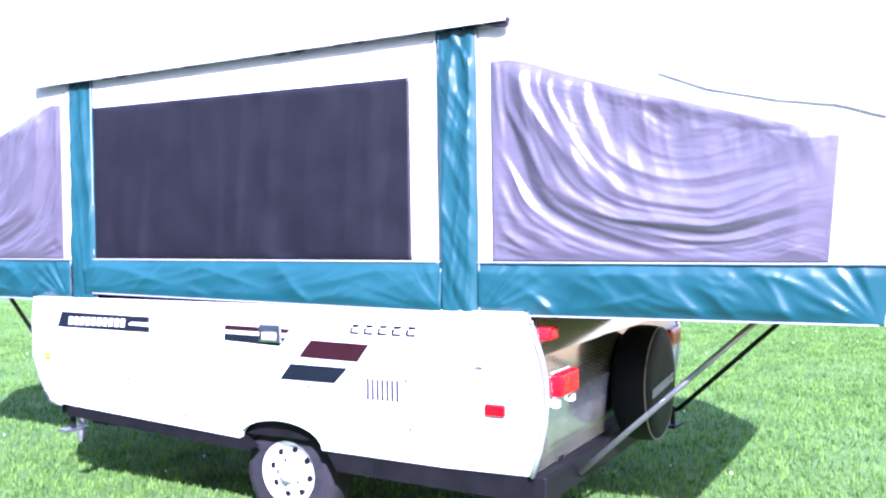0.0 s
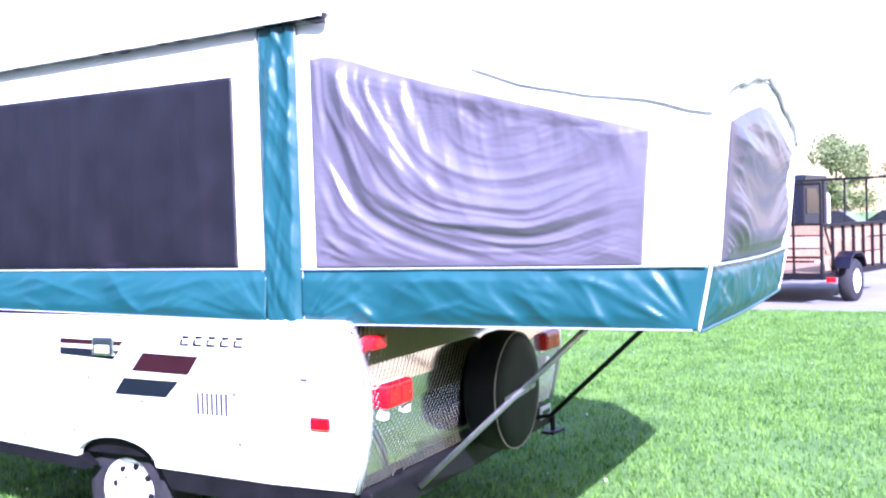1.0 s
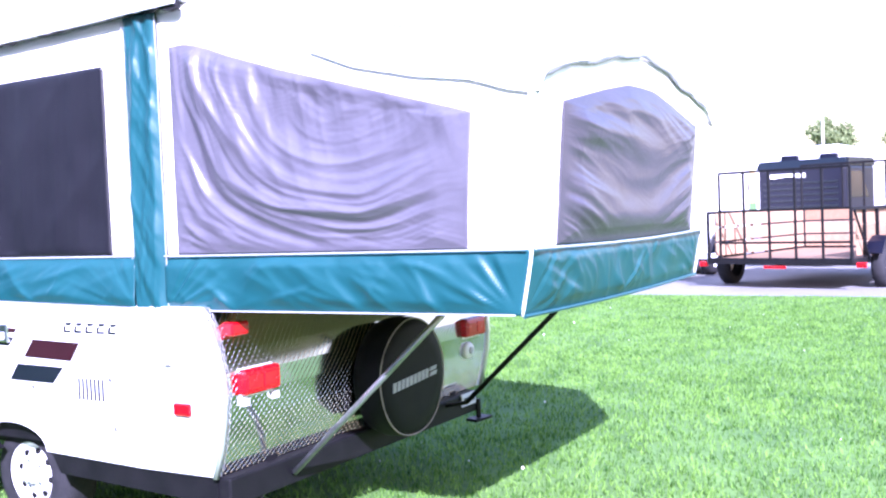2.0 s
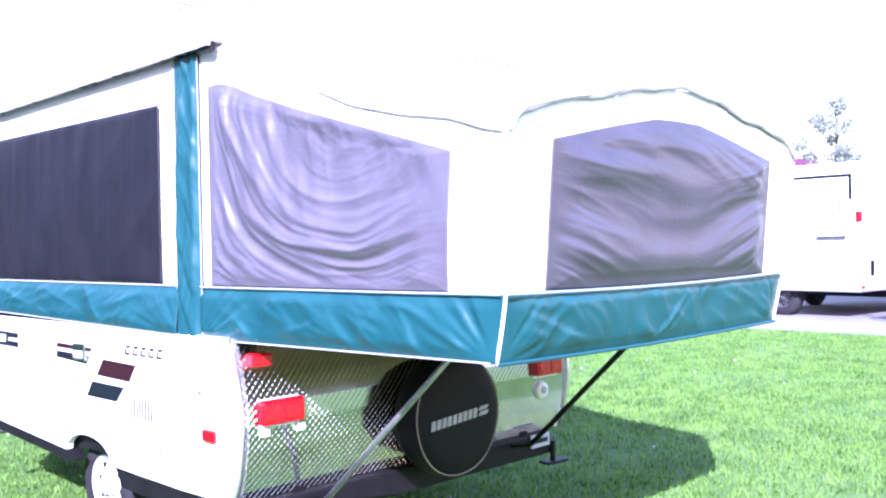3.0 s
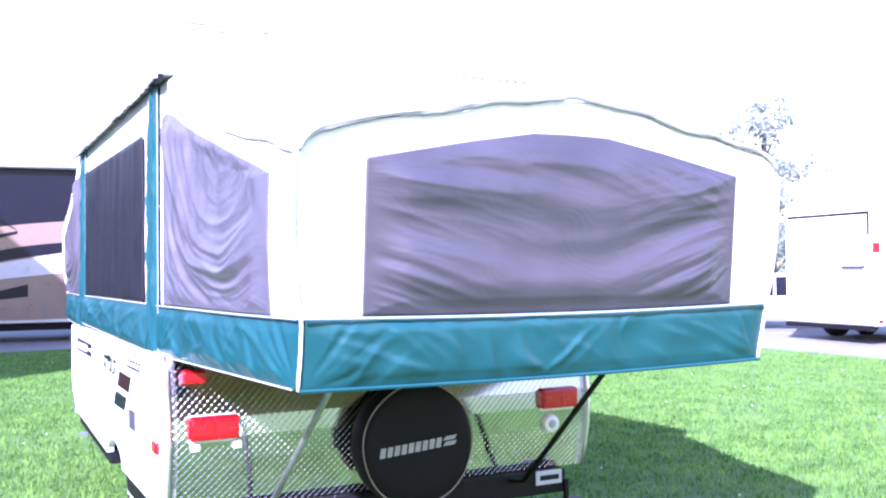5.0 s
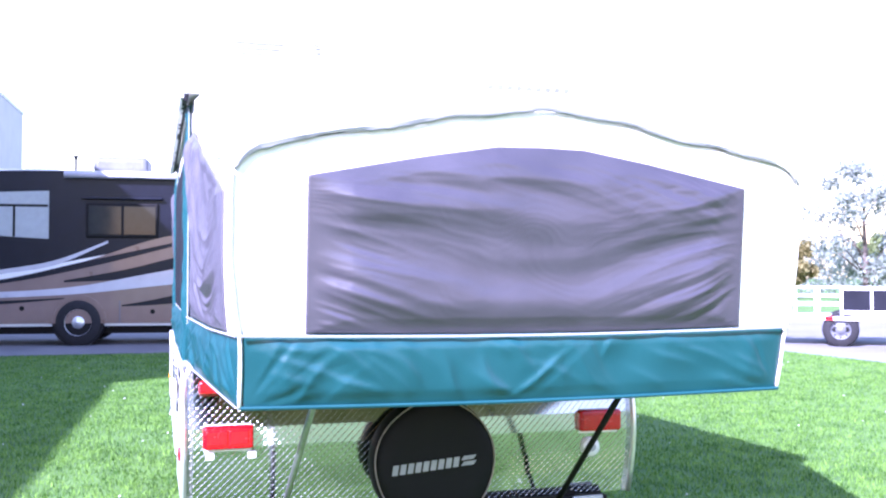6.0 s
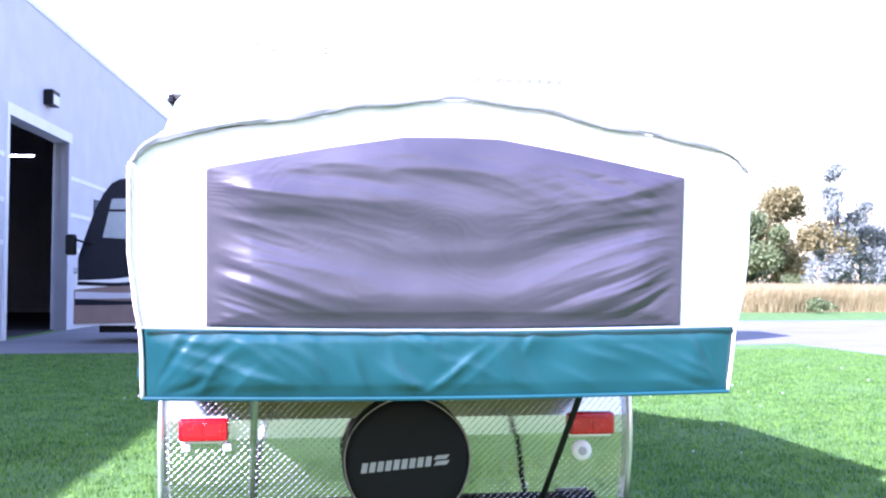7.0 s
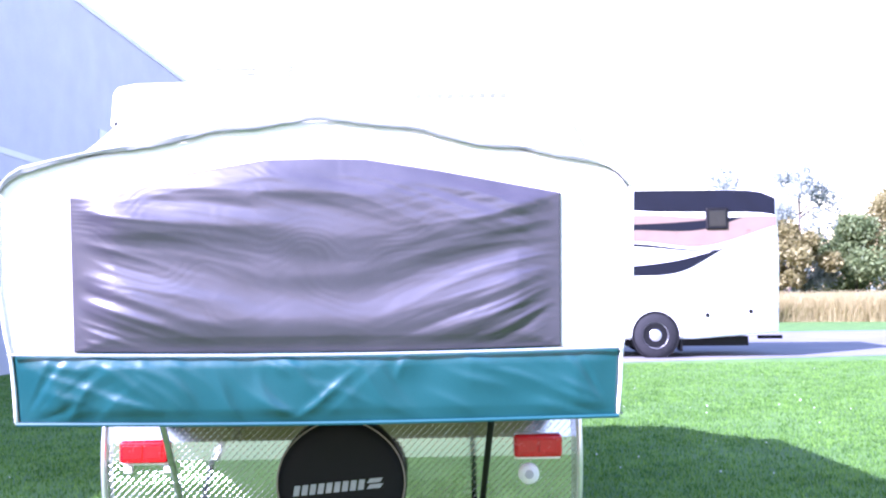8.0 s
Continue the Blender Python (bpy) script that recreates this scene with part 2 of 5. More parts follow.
def ridged(v, seed):
    """A soft fold profile between 0 and 1 with sharp creases."""
    return 1 - abs(math.sin(v + 0.6 * n3(v * 0.3, seed, 0.5)))


# ---- large structure: ground ----
def slab(name, x0, x1, y0, y1, z0, z1, mat, label, category, parent=None):
    return tagged(part(name, block((x0, y0, z0), (x1, y1, z1)), mat, parent), label, category, kind="structure")


slab("ground", -1500, 1500, -1500, 1500, -1.0, 0.0, SOIL, "green mown lawn reaching out to the horizon", "lawn")


def pavement_piece(name, outline, z, label):
    return tagged(part(name, prism(outline, "z", -0.2, z), ASPHALT), label, "pavement", kind="structure")


pavement_piece("pavement", [(10.65, -60), (60, -60), (60, 31), (12.5, 29), (-6.3, 42), (-7.6, 15.2), (-7.6, 14.9), (2, 15.0), (10.65, 16.6)], 0.012,
               "pale worn asphalt yard beside the lawn")

# ---- the pop-up camper ----
XC, YM = -0.027, 1.463
camper = empty("popup_camper", Matrix.Identity(4), "opened white pop-up tent camper, teal and cream canvas, on grass", "camper")


def place(x, y, z, right=False, front=False):
    w = max(0.0, min(1.0, (y + 1.25) / 1.4))
    return (2 * XC * w - x if right else x, 2 * YM - y if front else y, z)


SEAM = [(-1.30, 1.745), (-1.21, 1.765), (-1.06, 1.812), (-0.87, 1.838), (-0.63, 1.893), (-0.4, 1.985), (-0.05, 2.15), (0.1, 2.195), (0.3, 2.2)]
ARCH = [(0, 1.97), (0.1, 1.966), (0.25, 1.945), (0.5, 1.893), (0.8, 1.838), (0.89, 1.818), (0.935, 1.79), (0.965, 1.745)]
WTOP = [(-1.08, 1.702), (-0.62, 1.832), (-0.303, 1.922), (-0.076, 1.995), (0.03, 2.035), (0.09, 2.054), (0.15, 2.066), (0.24, 2.064)]
EWIN = [(0, 1.846), (0.15, 1.843), (0.38, 1.806), (0.76, 1.734)]


EDGE = [(1.03, 0.929), (1.25, 0.932), (1.34, 0.950), (1.48, 0.965), (2.3, 0.966)]


def side_x(y, z):
    x = -1.024 + (0.226 - y) * 0.036
    low = (1.25 - z) / 0.21 * 0.034 * min((0.2 - y) / 1.4, 1) if z < 1.25 and y < 0.2 else 0.0
    return x + max(low, (0.968 - interp(z, EDGE)) * min(1.0, max(0.0, (-0.8 - y) / 0.45)))


def end_y(z):
    return interp(z, [(1.03, -1.2), (1.26, -1.247), (1.735, -1.29), (2.05, -1.305)])


def edge_fade(u, v, w=0.06):
    return min(1, u / w, (1 - u) / w, v / w, (1 - v) / w) if 0 < u < 1 and 0 < v < 1 else 0


def creases(p, q, seed, fine=1.0):
    """Cloth folds across p, drawn out along q, at three sizes, about -0.5 to 0.5."""
    d = 0.0
    for f, amp in ((1.0, 0.62), (2.2, 0.27 * fine), (4.7, 0.11 * fine)):
        k = n3(p * f, q * (0.6 + 0.25 * f), seed + f)
        d += amp * (0.5 - abs(k) * 1.7)
    return d


def smooth(x, table):
    """Rounded steps through (x, y) pairs, level at every pair."""
    for (x0, y0), (x1, y1) in zip(table, table[1:]):
        if x <= x1:
            t = max(0.0, (x - x0) / (x1 - x0))
            return y0 + (y1 - y0) * t * t * (3 - 2 * t)
    return table[-1][1]


BELLY = [(0.0, 0.0), (0.16, 0.003), (0.26, 0.0), (0.60, 0.044), (0.76, 0.006), (0.90, 0.016), (1.1, 0.0)]
SAGS = [(0.0, 0.002), (0.14, 0.0), (0.34, 0.017), (0.60, 0.004), (0.70, 0.004), (0.86, 0.017), (1.0, 0.005), (1.2, 0.0)]


def taut(u, v, w, far=None):
    """Soft fall-off towards the sewn edges; far: a wider one at the edge where u ends."""
    k = max(0.0, min(1.0, u / w, (1 - u) / (far or w), v / (w * 1.4), (1 - v) / (w * 1.4)))
    return k * k * (3 - 2 * k)


def swag(u, v):
    """Folds of the bunk's side screen: cloth hung from its top corner, one deep belly and hanging creases."""
    du, dv = (u - 0.60) * 1.25, (v - 1.0) * 0.82
    r, a = math.hypot(du, dv), math.atan2(dv, du)
    r += 0.07 * n3(u * 2.0, v * 1.8, 1.0) + 0.03 * n3(u * 5, v * 4, 2.0)
    left = min(1.0, max(0.0, 1.15 - 1.35 * u))
    belly = smooth(r, BELLY) + 0.040 * creases(r * 10.0, a * 0.8, 2.0, 0.6) * min(1.0, r * 1.6)
    hang = creases((u - 0.22 * (1 - v) ** 2) * 9.0, v * 0.7, 6.0, 0.8) * left * max(0.0, v - 0.1)
    low = creases((u * 0.55 + v * 1.0) * 10.0, (u - v) * 0.8, 11.0, 0.8) * max(0.0, 0.45 - v) * (0.4 + left)
    fine = n3(r * 15.0, a * 1.6, 17.0) * (0.3 + n3(u * 3.1, v * 3.3, 19.0))
    pucker = creases(u * 13.0 + v, v * 1.4, 41.0, 0.8) * max(0.0, v - 0.55)
    return taut(u, v, 0.08, 0.26) * (0.8 * belly - 0.026) + taut(u, v, 0.04) * (0.050 * hang + 0.030 * pucker + 0.042 * low + 0.0016 * fine)


def swag_end(u, v):
    """Broad sagging folds of the end screen, steep and close towards its lower corners."""
    c = 2 * u - 0.98 + 0.12 * n3(u * 1.7, v * 2, 3.0)
    sag = v + (0.27 + 0.20 * max(0.0, 0.8 - v)) * (1 - c * c) - 0.08 + 0.09 * n3(u * 2.0, v * 1.8, 8.0) + 0.03 * n3(u * 5, v * 4, 12.0)
    broad = smooth(sag, SAGS) + 0.010 * n3(sag * 6.0, u * 2.4, 6.0)
    corner = min(1.0, max(0.0, abs(c) - 0.25) * 1.8) * max(0.0, 0.85 - v)
    low = creases(sag * 7.0, u * 1.6, 9.0, 0.8) * corner
    lean = creases((v * 1.1 - c * 0.55) * 5.5 + 0.4, (v + c) * 0.9, 31.0, 0.7) * max(0.0, c) * 0.8 + creases((v * 1.1 + c * 0.6) * 5.0, (v - c) * 0.9, 37.0, 0.7) * max(0.0, -c) * 0.8
    top = creases((c * 0.45 + v * 1.5) * 4.2, u * 2.8, 14.0, 0.6) * max(0.0, v - 0.60) * 2.2
    fine = n3(sag * 20.0, u * 3.0, 21.0) * (0.4 + n3(u * 3, v * 3, 23.0))
    return taut(u, v, 0.14) * broad + taut(u, v, 0.10) * (0.040 * low + 0.022 * lean + 0.028 * top + 0.0012 * fine)


def teal_folds(u, v, seed, n=5.0):
    """Slack vinyl: long slanting creases, puckers under the seam, and a fan of creases from both lower corners."""
    rnd = random.Random(int(seed * 10))
    p, d = u * n, 0.010 + 0.010 * n3(u * n * 0.9, v * 0.8, seed)
    wave = 0.10 * n3(p * 1.3, v * 1.5, seed + 2)
    for k in range(int(n * 8)):
        x0, z0 = rnd.uniform(0, n), rnd.uniform(0.1, 1.0)
        slant, length, wide, high = rnd.choice((-1, -1, -1, -1, -1, 1)) * rnd.uniform(0.35, 1.2), rnd.uniform(0.3, 1.0), rnd.uniform(0.025, 0.07), rnd.uniform(0.003, 0.011)
        along, across = (p - x0) * math.cos(slant) + (v - z0) * math.sin(slant), (v - z0) * math.cos(slant) - (p - x0) * math.sin(slant) + wave
        if abs(along) < length and abs(across) < 0.6:
            side = across / (wide if across > 0 else wide * 3.0)
            d += high * math.exp(-abs(side) ** 1.2) * (1 - (along / length) ** 2) ** 2
    d += 0.006 * creases(p * 5.0, v * 0.6, seed + 4, 0.8) * max(0.0, v - 0.35)
    for e in (p, n - p):
        if e < 1.2:
            fan = math.atan2(v + 0.10, e + 0.04)
            d += 0.022 * creases(fan * 5.0, e * 0.5, seed + 7, 0.7) * min(1, e * 5) * (1.2 - e)
    return max(0.001, d) * min(1.0, (1 - v) * 5.0) * min(1.0, 0.2 + v * 4.0)


def tent(front):
    """One bunk end: two sides, an end, the tent roof, bed board and struts."""
    for right in (False, True):
        sg = -1 if not right else 1
        near = not right

        def canvas(u, v):
            y = 0.29 + (end_y(1.5) - 0.29) * u
            zt = interp(y, SEAM)
            z = 1.25 + (zt - 1.25) * v
            y = 0.29 + (end_y(z) - 0.29) * u
            back = 0.04 * max(0.0, edge_fade((0.215 - y) / 1.24, (z - 1.255) / (interp(y, WTOP) - 1.265), 0.04))
            return place(side_x(y, z) + back, y, z, right, front)
        part("side_canvas", sheet(70, 34, canvas), CANVAS, camper, "cream canvas bunk side", True)

        def skirt(u, v):
            z = 1.043 + (1.256 - 1.043) * v
            y = 0.288 + (end_y(z) - 0.288) * u
            d = teal_folds(u, v, 3.0) if near else 0.004
            return place(side_x(y, z) - 0.004 - d * min(1, (1 - u) * 12), y, z, right, front)
        part("side_skirt", sheet(170 if near else 20, 24 if near else 4, skirt), TEAL, camper, "teal vinyl skirt", True)

        def window(u, v):
            y0 = 0.226
            y1 = -1.033 - 0.04 * v
            y = y0 + (y1 - y0) * u
            z = 1.262 + (interp(y, WTOP) - 1.262) * v
            return place(side_x(y, z) - max(0.006 + 0.012 * edge_fade(u, v, 0.09) + (swag(u, v) if near else 0.0), 0.004 - 0.03 * max(0.0, edge_fade(u, v, 0.2) - 0.3)), y, z, right, front)
        part("side_window", sheet(170 if near else 24, 110 if near else 10, window), SCREEN_PALE, camper, "wrinkled pale grey mesh window", True)
        part("window_welt", tube([place(side_x(y, 1.257) - 0.018, y, 1.257, right, front) for y in np.linspace(0.288, -1.24, 16)], 0.0034, 6), THREAD, camper, "white piping")
        part("skirt_welt", tube([place(side_x(y, 1.045) - 0.013, y, 1.045, right, front) for y in np.linspace(0.288, -1.19, 16)], 0.0032, 6), THREAD, camper)

        def hem(u, v):
            y = -0.45 - 0.83 * u
            z = interp(y, SEAM)
            w = (0.001 + 0.005 * abs(n3(u * 5, 1, 3)) + 0.003 * u) * min(1, u * 1.6)
            return place(side_x(y, z) - 0.012 + 0.01 * v, y, z + 0.006 - w * (1 - v), right, front)
        part("roof_hem", sheet(60, 3, hem, 0.006), CANVAS, camper, "", True)
        corner = [place(-interp(z, EDGE) - 0.004, end_y(z) - 0.006, z, right, front) for z in np.linspace(1.04, 1.74, 20)]
        part("corner_piping", tube([(x + sg * 0.004 + 0.003 * n3(z * 9, 1, 1), y, z) for x, y, z in corner], 0.0058, 8), CANVAS, camper, "white corner piping", True)

    def end_canvas(u, v):
        x = -0.966 + 1.932 * u
        zt = interp(abs(x), ARCH)
        z = 1.25 + (zt - 1.25) * v
        back = 0.045 * max(0.0, edge_fade((x + 0.74) / 1.48, (z - 1.252) / (interp(abs(x), EWIN) - 1.265), 0.04))
        return place(x * interp(z, EDGE) / 0.966, end_y(z) + back, z, False, front)
    part("end_canvas", sheet(90, 30, end_canvas), CANVAS, camper, "cream canvas bunk end", True)

    def end_skirt(u, v):
        z = 1.040 + (1.258 - 1.040) * v
        half = interp(z, EDGE)
        x = -half + 2 * half * u
        d = teal_folds(u, v, 11.0, 6.0) if not front else 0.004
        zz = z - 0.010 * (1 - v) * math.sin(math.pi * u)
        return place(x, end_y(z) - 0.004 - d * min(1, u * 14, (1 - u) * 14), zz, False, front)
    part("end_skirt", sheet(230 if not front else 20, 26 if not front else 4, end_skirt), TEAL, camper, "teal vinyl skirt", True)

    def end_window(u, v):
        x = -0.748 + 1.5 * u
        z = 1.262 + (interp(abs(x), EWIN) - 1.262) * v - 0.012 * (1 - v) * math.sin(math.pi * u)
        return place(x, end_y(z) - max(0.006 + 0.014 * edge_fade(u, v, 0.09) + (swag_end(u, v) if not front else 0.0), 0.004 - 0.03 * max(0.0, edge_fade(u, v, 0.2) - 0.3)), z, False, front)
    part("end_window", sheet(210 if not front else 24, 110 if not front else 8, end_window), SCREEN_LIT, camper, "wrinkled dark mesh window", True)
    part("window_welt", tube([place(x, end_y(1.25) - 0.022, 1.258 - 0.012 * math.sin(math.pi * (x + 0.943) / 1.886), False, front) for x in np.linspace(-0.943, 0.943, 18)], 0.0042, 6), THREAD, camper, "white piping")
    part("skirt_welt", tube([place(x, end_y(1.04) - 0.012, 1.040 - 0.010 * math.sin(math.pi * (x + 0.935) / 1.87), False, front) for x in np.linspace(-0.935, 0.935, 18)], 0.007, 6), TEAL, camper)

    def roof_cloth(u, v):
        x = -0.968 + 1.936 * u
        y = -1.312 + (0.35 + 1.312) * v
        w = (interp(abs(x), ARCH) - 1.745) / 0.225
        t = max(0.0, min(1.0, (y + 1.3) / 1.38))
        w = w * (1 - t ** 3) + t ** 3 * min(1.0, (0.968 - abs(x)) / 0.06)
        zc = 1.975 + (2.262 - 1.975) * t
        z = interp(y, SEAM) * (1 - w) + zc * w
        xx = x * (1 + 0.06 * max(0, (y + 1.3) / 1.6))
        return place(xx, y, z + 0.006 + 0.004 * n3(u * 7, v * 6, 1), False, front)
    part("tent_roof", sheet(60, 30, roof_cloth), CANVAS, camper, "cream canvas tent roof", True)

    def arch_hem(u, v):
        x = -0.962 + 1.924 * u
        zt = interp(abs(x), ARCH)
        w = 0.008 + 0.024 * abs(n3(u * 6, 2, 5)) + 0.008 * abs(n3(u * 31, 2, 7)) + 0.012 * math.exp(-((u - 0.03) / 0.06) ** 2) + 0.008 * math.exp(-((u - 0.42) / 0.12) ** 2)
        return place(x, end_y(zt) - 0.012 - 0.010 * v + 0.004 * n3(u * 20, v, 2), zt + 0.010 + 0.003 * n3(u * 11, 0, 4) - w * (1 - v), False, front)
    part("arch_hem", sheet(110, 3, arch_hem, 0.006), BINDING, camper, "grey binding", True)
    lo, hi = place(-0.90, -1.15, 1.05, False, front), place(0.88, 0.25, 1.085, False, front)
    part("bed_board", block(lo, hi, 0.004), PLY, camper, "brown plywood bed board")
    for a, b in (((-0.68, -0.01, 0.345), (-0.625, -0.775, 1.055)), ((0.552, -0.121, 0.407), (0.572, -0.815, 1.055))):
        a, b = place(*a, False, front), place(*b, False, front)
        st = part("bunk_strut", tube([a, tuple(Vector(a).lerp(b, 0.5)), b], 0.0125, 10), STEEL if a[0] < 0 else BLACK, camper, "steel support strut", True)
        part("strut_bracket", tube([a, (a[0], a[1] + (0.14 if not front else -0.14), a[2] - 0.03)], 0.011, 8), BLACK, st)


PLY = material("plywood", (0.22, 0.14, 0.06), (0.32, 0.21, 0.10), 0.7, scale=3, fine=30, stretch=(8, 1, 1))
tent(False)
tent(True)

# canvas along the box, with its teal corner posts
for right in (False, True):
    near = not right

    def wall_cloth(u, v):
        y = 0.40 + (2.54 - 0.40) * u
        return place(-1.026 - 0.003 * n3(u * 6, v * 3, 4), y, 1.25 + 0.96 * v, right)
    part("wall_canvas", sheet(40, 16, wall_cloth), CANVAS, camper, "cream canvas wall", True)

    def wall_window(u, v):
        y = 0.595 + (2.452 - 0.595) * u
        z = 1.262 + (2.030 - 1.262) * v
        d = 0.008 + edge_fade(u, v, 0.03) * (0.018 * creases(u * 7.0 + 0.25 * v, v * 0.5, 6.0)
                                       + 0.012 * ridged((u * 2 + v) * 5, 3) ** 3 * max(0, 0.35 - u) + 0.004 * n3(u * 10, v * 3, 6)) if near else 0.004
        return place(-1.032 - d, y, z, right)
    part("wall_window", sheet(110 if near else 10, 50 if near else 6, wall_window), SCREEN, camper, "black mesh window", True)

    def wall_skirt(u, v):
        y = 0.45 + (2.52 - 0.45) * u
        lo = 1.053 + 0.035 * u
        d = teal_folds(u, v, 21.0, 5.0) if near else 0.004
        return place(-1.034 - d - 0.018 * (1 - v), y, lo + (1.258 - lo) * v, right)
    part("wall_skirt", sheet(220 if near else 12, 22 if near else 4, wall_skirt), TEAL, camper, "teal vinyl skirt", True)
    part("window_welt", tube([place(-1.042, y, 1.259, right) for y in (0.45, 1.5, 2.5)], 0.0042, 6), THREAD, camper, "white piping")
    part("skirt_welt", tube([place(-1.062, y, 1.053 + 0.035 * (y - 0.45) / 2.07, right) for y in (0.48, 1.5, 2.46)], 0.0032, 6), THREAD, camper)
    for front in (False, True):
        def post(u, v):
            y = 0.286 + (0.470 - 0.286) * u
            z = 1.03 + (2.205 - 1.03) * v - 0.015 * math.sin(math.pi * u) * (1 - v)
            e = min(1.0, math.sin(math.pi * u) * 2.2)
            fold = max(-0.008, 0.006 * n3(u * 3, z * 4, 7) + 0.020 * creases(u * 2.2 + z * 1.3, z * 1.0, 4.0) + 0.016 * creases(u * 1.6 - z * 5.0, u * 0.8 + z, 8.0))
            return place(-1.032 - e * (0.012 + fold * min(1.0, 0.15 + v * 7.0) + 0.008 * (1 - v)), y + 0.004 * n3(u, z * 5, 9), z, right, front)
        part("corner_post_cover", sheet(26, 190, post), TEAL, camper, "teal vinyl corner flap", True)
        for y in (0.283, 0.300, 0.456, 0.474):
            part("post_piping", tube([place(-1.040, y + 0.003 * n3(z * 6, y * 9, 2), z, right, front) for z in np.linspace(1.06, 2.19, 14)], 0.0024, 5), THREAD, camper)

# hard roof
roof = part("roof", prism([(-1.083, 2.21), (-1.062, 2.21), (-1.055, 2.232), (1.005, 2.232), (1.012, 2.21), (1.033, 2.21), (1.036, 2.225), (1.026, 2.36),
                                   (1.005, 2.39), (0.93, 2.405), (-0.027, 2.43), (-0.98, 2.405), (-1.055, 2.39), (-1.076, 2.36), (-1.086, 2.225)], "y", 0.085, 2.82, 0.012),
            WHITE, camper, "white moulded hard roof")
roof.rotation_euler = (-0.0195, 0, 0)
roof.location = (0, 0, 0.004)
inner = part("roof_frame", prism([(-1.0, 2.19), (0.95, 2.19), (0.95, 2.228), (-1.0, 2.228)], "y", 0.13, 2.78), BLACK, roof, "dark roof frame")
# Black strip stands in for the shadow of the roof lip on the canvas.
for right in (False, True):
    def lip_shade(u, v):
        w = 0.009 + 0.010 * abs(n3(u * 9, 1, 1)) + 0.016 * abs(n3(u * 25, 4, 1)) + 0.02 * math.exp(-((u - 0.0) / 0.03) ** 2)
        return place(-1.046 - 0.006 * (1 - v), 0.088 + 2.69 * u, 2.222 - w * (1 - v), right)
    part("roof_lip_shade", sheet(150, 2, lip_shade, 0.02), BLACK, roof, "dark wavy band painting the shade under the roof edge")
ac = part("air_conditioner", block((-0.86, 0.85, 2.40), (-0.33, 1.6, 2.70), 0.05, 3), WHITE, camper, "white rooftop air conditioner")
for k in range(7):
    part("louvre", block((-0.80, 0.842, 2.47 + k * 0.028), (-0.55, 0.852, 2.478 + k * 0.028)), VENTGREY, ac)
for k in range(9):
    part("louvre", block((-0.40, 0.842, 2.475 + k * 0.022), (-0.352, 0.852, 2.481 + k * 0.022)), VENTGREY, ac)

# box body
REAR = [(0.075, 1.06), (0.045, 1.0), (0.012, 0.89), (-0.006, 0.80), (-0.010, 0.72), (0.0, 0.62), (0.022, 0.52), (0.056, 0.41)]
ARCHW = [(1.06 + 0.235 - 0.235 * math.cos(math.pi * k / 12), 0.417 + 0.012 * k / 12 + 0.105 * math.sin(math.pi * k / 12)) for k in range(13)]
SIDE = REAR + [(0.45, 0.405)] + ARCHW + [(2.70, 0.50), (2.79, 0.508), (2.86, 0.62), (2.904, 0.75), (2.905, 0.92), (2.885, 1.06)]
for right in (False, True):
    x0, x1 = (-1.060, -1.020) if not right else (0.966, 1.006)
    part("side_panel", prism(SIDE, "x", x0, x1, 0.004), WHITE, camper, "smooth white side panel")
    xe = -1.062 if not right else 1.008
    part("corner_trim", tube([(xe, y - 0.004, z) for y, z in REAR], 0.012, 8), ALU, camper, "aluminium corner trim", True)
    part("corner_trim", tube([(xe + (0.004 if right else -0.0), y + 0.004, z) for y, z in SIDE[-6:]], 0.010, 8), ALU, camper, "", True)
outer = [(y, z) for y, z in REAR]
part("rear_panel", prism(outer + [(y + 0.02, z) for y, z in outer[::-1]], "x", -1.048, 0.994), PLATE, camper, "polished diamond plate rear panel")
part("front_panel", prism([(y - 0.012, z) for y, z in SIDE[-5:]] + [(y - 0.03, z) for y, z in SIDE[-5:][::-1]], "x", -1.02, 0.966), PLATE, camper, "diamond plate front panel")
part("box_floor", block((-1.0, 0.08, 0.44), (0.95, 2.78, 0.49)), BLACK, camper)
part("box_top", block((-1.02, 0.09, 1.0), (0.966, 2.87, 1.035)), WHITE, camper)
part("wheel_well", block((-1.015, 1.0, 0.49), (-0.68, 1.6, 0.58)), BLACK, camper)

# raised bars of the diamond plate, one sheet of small lozenges in two slants
def rear_at(z):
    return interp(z, [(b, a) for a, b in REAR[::-1]])


def plate_bars():
    verts, faces = [], []
    step = 0.031
    j = 0
    z = 0.42
    while z < 1.04:
        x = -1.035 + (step / 2 if j % 2 else 0)
        while x < 0.985:
            L, W, H = 0.0115, 0.0036, 0.0013
            c, sn = math.cos(radians(42)), math.sin(radians(42))
            b = len(verts)
            for du, dv, h in ((-L, 0, 0), (0, -W, 0), (L, 0, 0), (0, W, 0), (-L * 0.6, 0, H), (0, -W * 0.45, H), (L * 0.6, 0, H), (0, W * 0.45, H)):
                px, pz = x + du * c - dv * sn, z + du * sn + dv * c
                verts.append((px, rear_at(pz) - 0.0003 - h, pz))
            faces.extend([(b + q, b + (q + 1) % 4, b + 4 + (q + 1) % 4, b + 4 + q) for q in range(4)] + [(b + 4, b + 5, b + 6, b + 7)])
            x += step
        j += 1
        z += step / 2
    me = bpy.data.meshes.new("plate_bars")
    me.from_pydata(verts, [], faces)
    return me


ob = part("tread_pattern", plate_bars(), TREAD, camper, "raised tread bars")
ob["kind"] = "stuff"

# decals, lettering bars, latches on the side
DX = -1.0625


